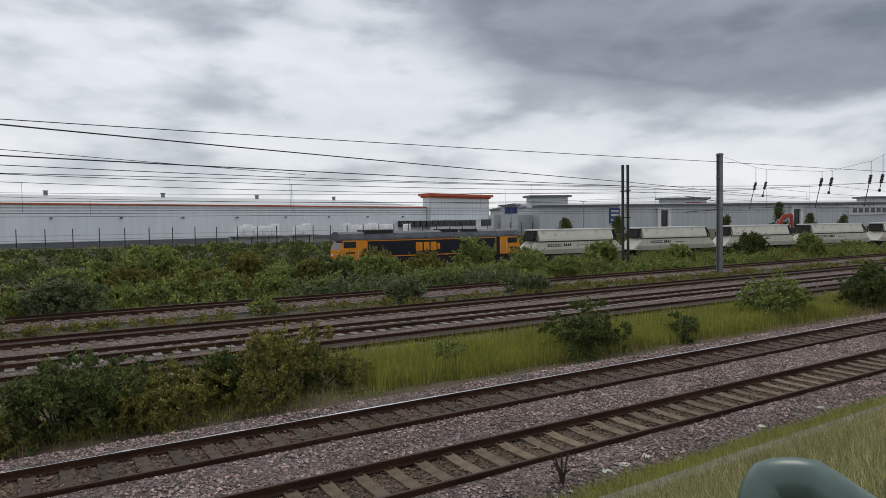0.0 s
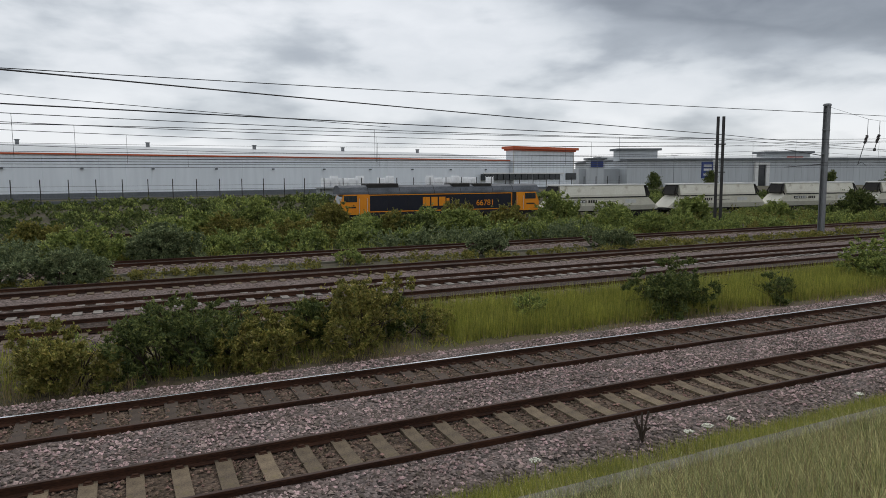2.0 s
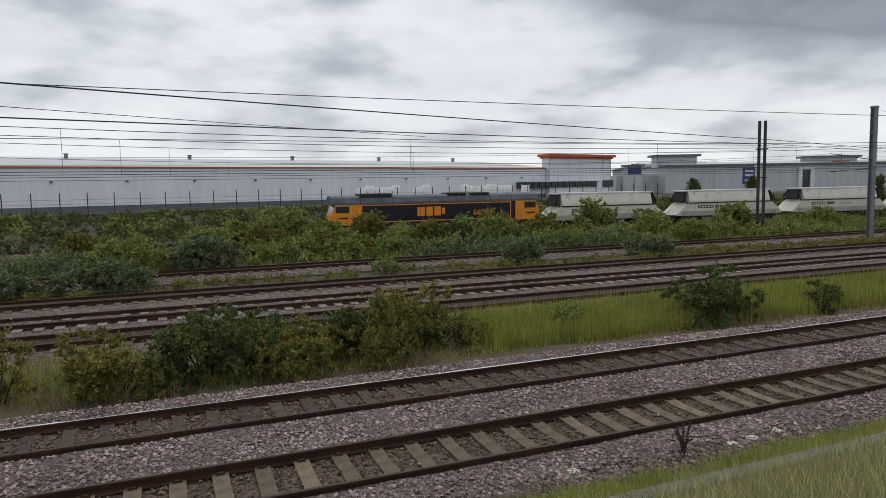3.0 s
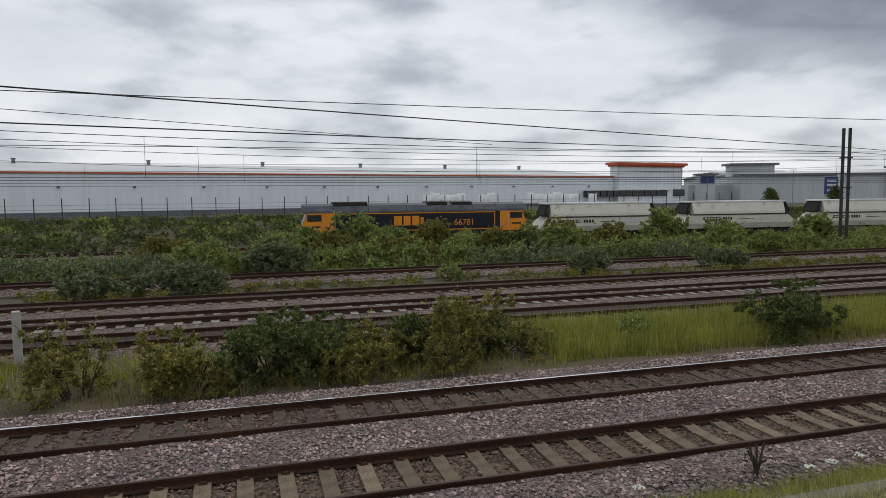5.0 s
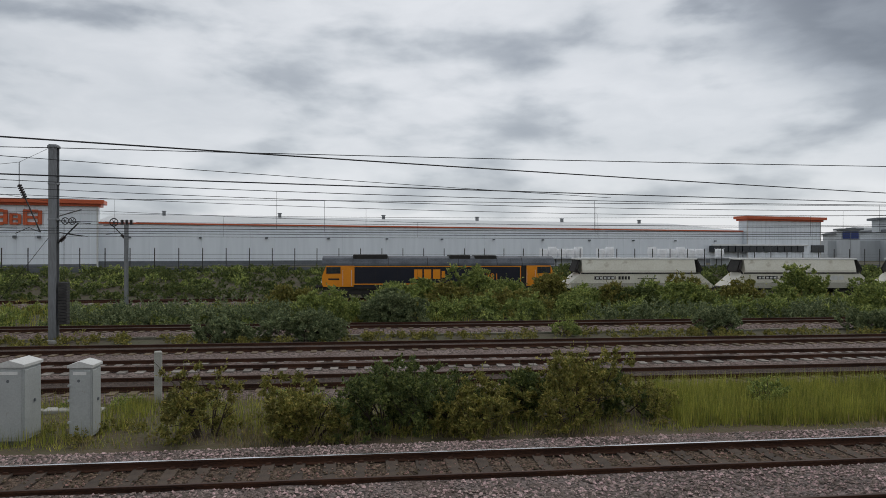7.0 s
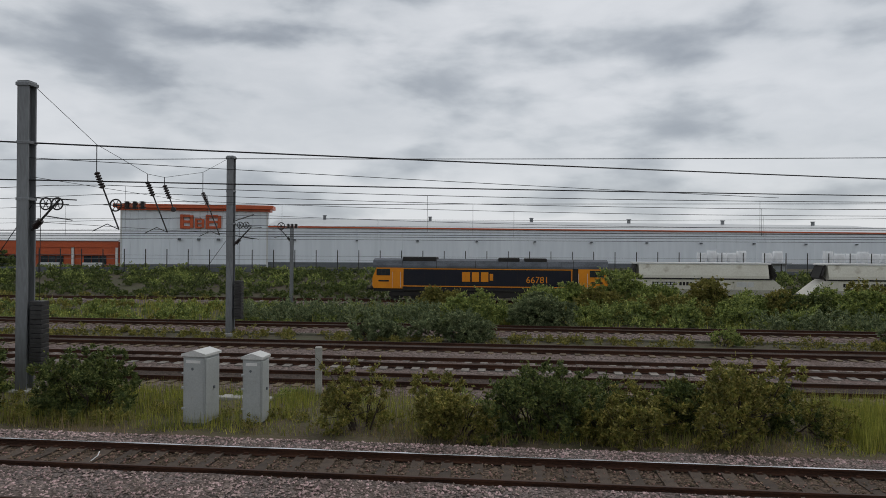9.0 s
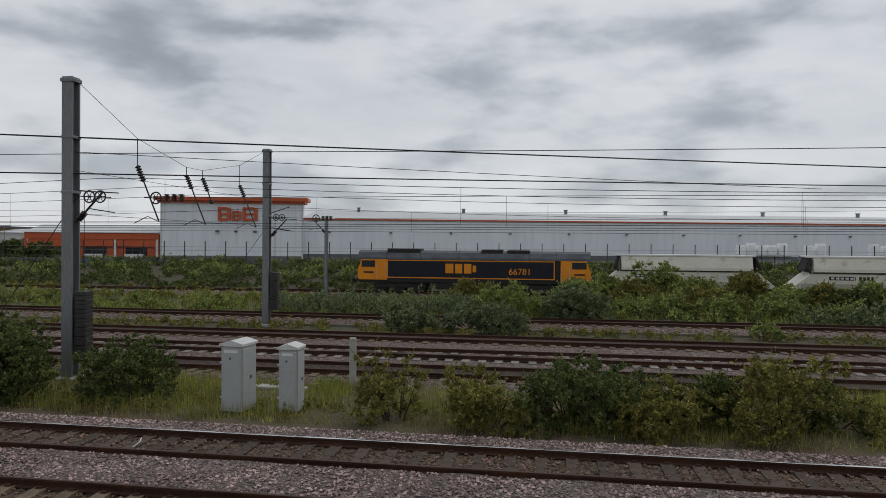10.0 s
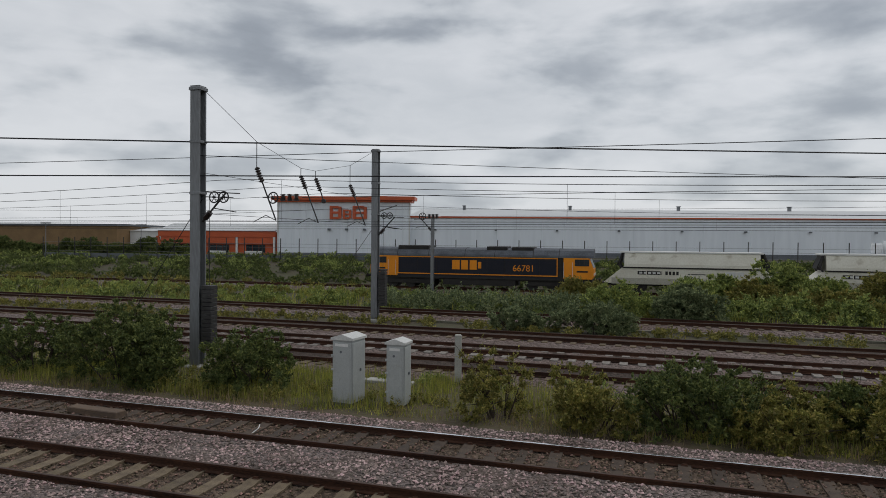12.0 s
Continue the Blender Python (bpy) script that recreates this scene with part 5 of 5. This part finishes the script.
grass("verge_grass", (-35, 62, 16.9, 21.6), 95000, 0.50, M_GRASS, "tall bright meadow grass on the verge", 0.016, 0.35, keep=lambda x, y: patchy(0.22, -0.12, 2.0)(x, y) * (0.3 if -6 < x < 8 else 1.0) * (0.5 if -10.8 < x < -4.5 and y < 19.6 else 1.0), seed=31)
grass("verge_grass", (8.5, 34, 17.0, 21.4), 42000, 0.72, M_GRASS, "tall bright meadow grass stand", 0.016, 0.3, seed=32)
grass("verge_grass", (-35, 62, 16.7, 21.6), 60000, 0.17, M_GRASS, "short yellow-green grass covering the verge", 0.02, 0.9, seed=37)
grass("dry_grass", (-35, 62, 16.3, 17.6), 11000, 0.40, M_GRASS_DRY, "dry straw-coloured grass along the ballast edge", 0.018, 0.6, keep=patchy(0.3, 0.0, 8.0), seed=33)
grass("brush_grass", (-70, 110, 42.3, 57.0), 22000, 0.75, M_GRASS, "grass growing between the scrub", 0.05, 0.4, level=flat, keep=patchy(0.09, 0.0, 5.0), seed=34)
NEAR_G = lambda x, y: ground_z(x, y)
trough_y = lambda x: min(7.1, 6.4 + 0.05 * (x - 4))
off_trough = lambda x, y: 0.08 if y > trough_y(x) + 0.15 else 0.55 if y > trough_y(x) - 0.35 else 1.0
grass("bank_grass", (3.5, 30, 2.2, 8.3), 150000, 0.32, M_GRASS_NEAR, "long seeding grass on the near bank", 0.006, 1.1, level=NEAR_G, keep=off_trough, seed=35)
grass("bank_grass", (3.5, 34, 6.5, 8.95), 75000, 0.32, M_GRASS, "green grass at the foot of the bank", 0.010, 0.7, level=NEAR_G, keep=lambda x, y: 0.0 if y < trough_y(x) + 0.1 else patchy(0.9, -0.05, 1.0)(x, y) if y > 8.3 else patchy(0.6, -0.3, 1.0)(x, y), seed=36)

grass("bank_grass", (3.5, 30, 2.2, 7.8), 45000, 0.40, M_GRASS_DRY, "pale seed heads standing in the near grass", 0.0045, 0.8, level=NEAR_G, keep=off_trough, seed=38)
# hogweed flowers at the ballast edge
def flower(x, y, h, seed):
    rng = np.random.default_rng(seed)
    z0 = ground_z(x, y)
    fl = thing("hogweed", "cream-white flat flower head on a thin stalk", "flower", pose(x, y, z0), "hogweeds")
    b = Build()
    b.tube([(0, 0, -0.05), (0.02, 0, h * 0.6), (0.03, 0.01, h)], 0.007, 5)
    stalk = part("stalk", b, M_LEAF_A, fl)
    for k in range(7):
        a = k * 0.9
        part("ray", Build().tube([(0.03, 0.01, h - 0.06), (0.03 + 0.07 * math.cos(a), 0.01 + 0.07 * math.sin(a), h + 0.01)], 0.003, 4), M_LEAF_A, stalk)
    b = Build()
    for k in range(26):
        a, r = rng.uniform(0, 6.28), 0.095 * math.sqrt(rng.random())
        cx, cy = 0.03 + r * math.cos(a), 0.01 + r * math.sin(a)
        b.box(cx - 0.012, cx + 0.012, cy - 0.012, cy + 0.012, h + 0.005, h + 0.022, 0.004)
    part("umbel", b, M_FLOWER, fl)


for i, (x, y) in enumerate(((8.75, 8.55), (9.0, 8.35), (9.5, 8.3), (13.4, 8.5), (15.6, 8.45), (5.4, 8.3))):
    flower(x, y, 0.34 + 0.05 * (i % 3), 60 + i)
dk = thing("dock_plant", "dark brown seeding dock plant at the ballast edge", "plant", pose(7.9, 8.75, -0.25))
b = Build()
for k in range(7):
    a = k * 0.9
    b.tube([(0, 0, 0), (0.05 * math.cos(a), 0.05 * math.sin(a), 0.3), (0.14 * math.cos(a), 0.14 * math.sin(a), 0.62 - 0.04 * k)], 0.012, 5, 0.02)
part("stem", b, M_TWIG, dk)

# ---------------------------------------------------------------- yard stock and far things
def bag(x, y, z, w2, h, turn, seed):
    """A filled bulk bag, bulging, with four lifting loops."""
    rng = np.random.default_rng(seed)
    bg2 = thing("bulk_bag", "bulging white bulk bag on the yard staging", "bag", pose(x, y, z, 0, 0, turn), "bulk bags")
    b = Build()
    rings = []
    for k, (zz, r) in enumerate(((0, 0.86), (0.12, 0.97), (0.5, 1.03), (0.85, 0.98), (1.0, 0.82))):
        ring = []
        for i in range(12):
            a = 2 * math.pi * i / 12
            c, s = math.cos(a), math.sin(a)
            q = max(abs(c), abs(s)) ** 0.75
            rr = r * w2 / 2 / q * (1 + 0.03 * rng.normal())
            ring.append((c * rr, s * rr, zz * h))
        rings += ring
    f = [(k * 12 + i, k * 12 + (i + 1) % 12, (k + 1) * 12 + (i + 1) % 12, (k + 1) * 12 + i) for k in range(4) for i in range(12)]
    b.add(rings, f + [tuple(range(11, -1, -1)), tuple(range(48, 60))])
    part("sack", b, M_BAG, bg2)
    for sx2 in (-1, 1):
        for sy2 in (-1, 1):
            g = Build()
            g.tube([(sx2 * w2 * 0.38, sy2 * w2 * 0.38, h * 0.92), (sx2 * w2 * 0.44, sy2 * w2 * 0.44, h * 1.12), (sx2 * w2 * 0.3, sy2 * w2 * 0.44, h * 0.95)], 0.025, 4)
            part("loop", g, M_BAG, bg2)


def staging(x0, x1, y, top):
    """Grey steel staging on posts beside the fence."""
    z0 = ground_z(0, y)
    st = thing("yard_staging", "grey steel staging with open posts in the store yard", "staging", pose(x0, y, z0, 0, 0, 5.7))
    w2 = x1 - x0
    b = Build()
    b.box(-0.3, w2 + 0.3, -0.9, 0.9, top - z0 - 0.18, top - z0, 0.02)
    part("deck", b, M_CLAD2, st)
    b = Build()
    b.box(-0.2, w2 + 0.2, 0.3, 0.5, 0.0, top - z0 - 0.18)
    part("back_sheet", b, M_CLAD2, st)
    for i in range(int(w2 / 2.6) + 1):
        b = Build()
        b.box(i * 2.6 - 0.06, i * 2.6 + 0.06, -0.85, -0.73, -0.1, top - z0 - 0.18)
        part("leg", b, M_STEEL_DK, st)


k2 = 0
for a0, a1, n2 in ((14.9, 18.4, 5), (19.6, 20.9, 2), (23.7, 28.0, 6), (28.8, 29.6, 1)):
    y3 = 94.5
    x3, x4 = y3 * math.tan(radians(a0)), y3 * math.tan(radians(a1))
    y3b = y3 + 0.1 * x3
    x3, x4 = y3b * math.tan(radians(a0)), y3b * math.tan(radians(a1))
    staging(x3 - 0.3, x4 + 0.9, y3b, 3.15)
    for i in range(n2):
        xx = x3 + 0.6 + (x4 - x3) * i / max(1, n2 - 0.3)
        bag(xx, y3b + 0.1 * (xx - x3) - 0.2, 3.15, 1.2, 1.3 + 0.3 * ((i * 7 + n2) % 3 == 0), (i * 13) % 9 - 4, 70 + k2)
        k2 += 1

# red excavator on the far right beyond the wagons
xc, yc = 66 * math.tan(radians(58.0)), 66.0
ex = thing("excavator", "red excavator with a folded boom behind the wagons", "excavator", pose(xc, yc, 0.6, 0, 0, -20))
for s in (-0.9, 0.9):
    b = Build()
    b.prism([(-1.6, 0.1), (-1.3, -0.35), (1.3, -0.35), (1.6, 0.1), (1.3, 0.5), (-1.3, 0.5)], s - 0.25, s + 0.25, "y")
    part("crawler_track", b, M_BLACK, ex)
b = Build()
b.box(-1.4, 1.3, -1.1, 1.1, 0.6, 1.7, 0.12)
part("house", b, M_RED, ex)
b = Build()
b.prism([(0.2, 1.7), (1.4, 1.7), (1.2, 2.9), (0.3, 2.9)], -1.0, 0.0, "y")
part("cab", b, M_GLASS, ex)
b = Build()
b.prism([(1.0, 1.5), (1.6, 1.5), (3.1, 3.9), (4.5, 4.3), (4.4, 4.7), (2.7, 4.4)], -0.2, 0.2, "y")
part("boom", b, M_RED, ex)
b = Build()
b.prism([(4.2, 4.6), (4.7, 4.4), (4.9, 2.4), (4.5, 2.2)], -0.16, 0.16, "y")
part("stick", b, M_RED, ex)
b = Build()
b.prism([(4.4, 2.3), (5.0, 2.3), (5.1, 1.5), (4.2, 1.3)], -0.4, 0.4, "y")
part("bucket", b, M_STEEL_DK, ex)
# conifer and far shrubs by the parade
def tree(x, y, z, h, w2, leaf, label, seed):
    rng = np.random.default_rng(seed)
    tr = thing("tree", label, "tree", pose(x, y, z), "trees")
    b = Build()
    b.tube([(0, 0, -0.2), (0.05, 0, h * 0.5), (0, 0, h * 0.95)], 0.16, 7, 0.03)
    n3 = 60
    roots = []
    for i in range(n3):
        s = rng.uniform(0.12, 0.98)
        a = rng.uniform(0, 6.28)
        ln = w2 * 0.5 * (1.05 - s) ** 0.7 * rng.uniform(0.6, 1.1)
        p, q = (0, 0, h * s), (ln * math.cos(a), ln * math.sin(a), h * s + ln * 0.35)
        b.tube([p, q], 0.03, 4, 0.008)
        roots += [np.array(p) + (np.array(q) - np.array(p)) * u for u in rng.uniform(0.3, 1.0, 9)]
    part("trunk", b, M_TWIG, tr)
    r0 = np.array(roots)
    v, f = sprigs(r0, r0 + unit(rng.normal(size=r0.shape) + np.array([0, 0, 0.4])) * 0.6, 10, 0.22, rng)
    me = bpy.data.meshes.new("crown")
    me.from_pydata(v.tolist(), [], f.tolist())
    me.materials.append(leaf)
    part("crown", me, None, tr)


for az, y3, zt, w2, sd2 in ((58.8, 68, 6.9, 4.2, 1), (55.0, 70, 4.9, 3.0, 2), (60.8, 72, 4.9, 4.0, 3), (42.5, 100, 4.8, 4.0, 4), (63.0, 70, 4.6, 4.0, 5), (46.8, 90, 5.0, 3.0, 6)):
    z3 = ground_z(0, y3)
    tree(y3 * math.tan(radians(az)), y3, z3, zt - z3, w2, DARK, "dark leafy tree standing by the retail yard", 200 + sd2)
for az, y3, h in ((44.0, 128, 9.5), (-48.2, 84, 6.6), (-41.8, 88, 6.4), (38.0, 120, 8.5)):
    lp = thing("lamp_post", "slim grey car-park lamp post", "lamp post", pose(y3 * math.tan(radians(az)), y3, 1.4), "lamp posts")
    part("pole", Build().tube([(0, 0, -0.1), (0, 0, h - 1.4)], 0.07, 6, 0.045), M_STEEL, lp)
    b = Build()
    b.box(-1.0, 1.0, -0.15, 0.15, h - 1.42, h - 1.28, 0.03)
    part("lamp_head", b, M_CLADDK, lp)

# ---------------------------------------------------------------- trackside things
for i, (x, y, turn, w2, d2, tall) in enumerate(((-8.47, 17.75, -5, 0.64, 0.76, 1.12), (-6.98, 17.9, 0, 0.53, 0.56, 1.07))):
    cb = thing("trackside_cabinet", "pale grey metal signalling cabinet with a pitched lid", "cabinet", pose(x, y, -0.32, 0, 0, turn) @ Matrix.Diagonal((1, 1, tall, 1)), "trackside cabinets")
    b = Build()
    b.box(-w2 / 2 + 0.04, w2 / 2 - 0.04, -d2 / 2 + 0.04, d2 / 2 - 0.04, -0.08, 0.1)
    part("plinth", b, M_CLADDK, cb)
    b = Build()
    b.box(-w2 / 2, w2 / 2, -d2 / 2, d2 / 2, 0.08, 1.72, 0.015)
    body = part("body", b, M_CABINET, cb)
    b = Build()
    b.prism([(-w2 / 2 - 0.04, 1.68), (-w2 / 2 - 0.04, 1.74), (0, 1.83), (w2 / 2 + 0.04, 1.74), (w2 / 2 + 0.04, 1.68)], -d2 / 2 - 0.04, d2 / 2 + 0.04, "y")
    part("lid", b, M_CABLID, cb, "pale pitched lid")
    b = Build()
    b.box(-w2 / 2 + 0.03, w2 / 2 - 0.03, -d2 / 2 - 0.022, -d2 / 2 - 0.001, 0.16, 1.62, 0.008)
    door = part("door", b, M_CABINET, cb)
    b = Build()
    b.box(w2 / 2 + 0.001, w2 / 2 + 0.02, -d2 / 2 + 0.03, d2 / 2 - 0.03, 0.16, 1.62, 0.008)
    door2 = part("door", b, M_CABINET, cb)
    b = Build()
    b.box(-w2 / 2 + 0.1, w2 / 2 - 0.12, -d2 / 2 - 0.03, -d2 / 2 - 0.022, 1.52, 1.59)
    part("label_plate", b, M_WHITE, door)
    b = Build()
    b.disc((-0.03, 1.38), 0.035, -d2 / 2 - 0.03, -d2 / 2 - 0.02, 12)
    part("lock", b, M_CLADDK, door)
    b = Build()
    b.box(w2 / 2 + 0.02, w2 / 2 + 0.05, 0.02, 0.09, 0.86, 0.93, 0.01)
    part("handle", b, M_CLADDK, door2)
    for z in (0.4, 0.9, 1.25):
        b = Build()
        b.box(-w2 / 2 - 0.025, -w2 / 2 + 0.06, -d2 / 2 - 0.04, -d2 / 2 - 0.005, z, z + 0.05, 0.008)
        part("hinge", b, M_CABINET, door)
ps = Build()
ps.box(-0.11, 0.11, -0.11, 0.11, -0.3, 1.62, 0.025)
solid("concrete_post", ps, M_CONCRETE, "square pale concrete post standing in grass", "post", pose(-6.2, 21.3, -0.3, 0, 0, 20))
for x, y in ((-9.6, 20.6), (-8.8, 20.7), (-7.9, 20.6)):
    b = Build()
    b.box(-0.38, 0.38, -0.2, 0.2, -0.1, 0.08, 0.02)
    solid("trough_lid", b, M_CONCRETE, "broken concrete trough lid lying in the grass", "concrete slab", pose(x, y, -0.3, 2, 1, random.uniform(-8, 8)), "trough lids")
b = Build()
b.box(-0.85, 0.85, -0.17, 0.17, -0.12, 0.1, 0.02)
bx = solid("timber_block", b, M_WOOD, "brown timber block lying between the rails", "timber", pose(-13.9, 13.95, -0.12, 0, 0, -3))
b = Build()
b.tube([(0, 0, 0.0), (0.1, -0.05, 0.16), (0.16, -0.2, 0.12), (0.05, -0.4, 0.0)], 0.012, 6)
solid("cable_loop", b, M_WHITE, "white cable end looping out of the ballast", "cable", pose(-9.15, 14.1, -0.2))
b = Build()
for i in range(26):
    x = 3 + i
    yy = trough_y(x)
    b.box(x, x + 0.98, yy - 0.13, yy + 0.13, -0.6, ground_z(x, yy) + 0.17 + 0.02 * noise.noise((x, 1, 1)), 0.015)
solid("concrete_trough", b, M_TROUGH, "pale concrete trough edge half lost in grass", "cable trough", kind="structure")

# unidentified green tube placed from the eye; gate and swing are made up
NEAR_TUBE = thing("gate_rail", "unidentified sage-green bent tube close to the eye, with an invented swing", "gate")


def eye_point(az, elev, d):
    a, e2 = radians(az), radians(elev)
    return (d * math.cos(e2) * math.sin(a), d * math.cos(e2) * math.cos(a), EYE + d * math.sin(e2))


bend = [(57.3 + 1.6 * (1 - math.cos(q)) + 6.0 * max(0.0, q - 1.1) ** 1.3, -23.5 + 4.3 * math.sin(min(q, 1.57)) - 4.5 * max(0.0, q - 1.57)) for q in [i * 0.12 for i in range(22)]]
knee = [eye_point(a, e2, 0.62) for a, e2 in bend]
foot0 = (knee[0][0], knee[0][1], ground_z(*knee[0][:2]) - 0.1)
tb = part("tube", Build().tube([foot0] + knee, 0.017, 20), mat("sage_green_paint", (0.10, 0.15, 0.13), (0.07, 0.105, 0.09), rough=0.35, scale=6, fine=40), NEAR_TUBE)
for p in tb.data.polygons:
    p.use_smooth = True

# loose ballast stones beside and between the near rails
def stones(n, x0, x1, seed, between, material, label):
    rng = np.random.default_rng(seed)
    sx, sy = rng.uniform(x0, x1, n), rng.uniform(8.5, 16.3, n)
    d1, d2 = np.abs(sy - 10.45), np.abs(sy - 13.90)
    off = np.minimum(d1, d2)
    if between:
        gap = np.where(d1 < d2, np.abs((sx + 30 + 0.325) % 0.65 - 0.325), np.abs((sx + 40 - 0.3 + 0.325) % 0.65 - 0.325))
        bare = np.where(d1 < d2, 0.12, np.where(sy < 13.9, 0.09, 0.03))
        ok = (off < 0.66) & (gap > bare)
        level = np.where(d1 < d2, -0.185, -0.165)
    else:
        ok = off > 0.86
        level = -0.10 - np.maximum(0, 8.85 - sy) * 0.4 - np.maximum(0, sy - 15.65) * 0.4
    sx, sy, sz = sx[ok], sy[ok], level[ok]
    n = len(sx)
    r = rng.uniform(0.02, 0.046, n) * (0.85 if between else 1.0)
    octa = np.array([(1, 0, 0), (-1, 0, 0), (0, 1, 0), (0, -1, 0), (0, 0, 1), (0, 0, -1)], float)
    tri = np.array([(0, 2, 4), (2, 1, 4), (1, 3, 4), (3, 0, 4), (2, 0, 5), (1, 2, 5), (3, 1, 5), (0, 3, 5)])
    v = octa[None] * r[:, None, None] * rng.uniform(0.55, 1.3, (n, 6, 1))
    ca, sa = np.cos(rng.uniform(0, 6.28, n)), np.sin(rng.uniform(0, 6.28, n))
    v = np.stack([v[..., 0] * ca[:, None] - v[..., 1] * sa[:, None], v[..., 0] * sa[:, None] + v[..., 1] * ca[:, None], v[..., 2] * 0.8 + v[..., 0] * 0.3], -1)
    v += np.stack([sx, sy, sz + r * 0.3], 1)[:, None, :]
    f = (np.arange(n)[:, None, None] * 6 + tri[None]).reshape(-1, 3)
    soup("ballast_stones", v.reshape(-1, 3), f, material, label, "stones")


stones(95000, -24, 46, 5, False, M_STONE, "loose angular ballast stones round the near tracks")
stones(52000, -24, 42, 6, True, M_STONE_BROWN, "dirty brown stones lying between the sleepers")

# ---------------------------------------------------------------- what moves


def train_pose(s, half):
    """Pose of a vehicle whose front stands at s along the line; half: half its length."""
    a = s
    m = s + half * 0.995
    slope = -0.0015 * m
    ang = math.atan(slope)
    return pose(m - half * math.cos(ang), freight_y(m) - half * math.sin(ang), FREIGHT_Z, 0, 0, math.degrees(ang))


def front(t):
    """Where the locomotive's leading end is after t seconds."""
    return 25.8 - 4.02 * t - 0.025 * t * t


def motions():
    times = [i * 0.5 for i in range(25)]
    walk(LOCO, [(t, train_pose(front(t), 10.45)) for t in times])
    # invented turn about the eye that carries the green tube out of view
    walk(NEAR_TUBE, [(t, pose(0, 0, 0, 0, 0, -a)) for t, a in ((0, 0), (0.5, 3.6), (1.0, 8.0), (1.5, 13.0), (2.5, 18.0), (12, 18.0))])
    for i, w in enumerate(WAGONS):
        walk(w, [(t, train_pose(front(t) + 21.25 + i * WAGON_PITCH, WAGON_PITCH / 2)) for t in times])


motions()
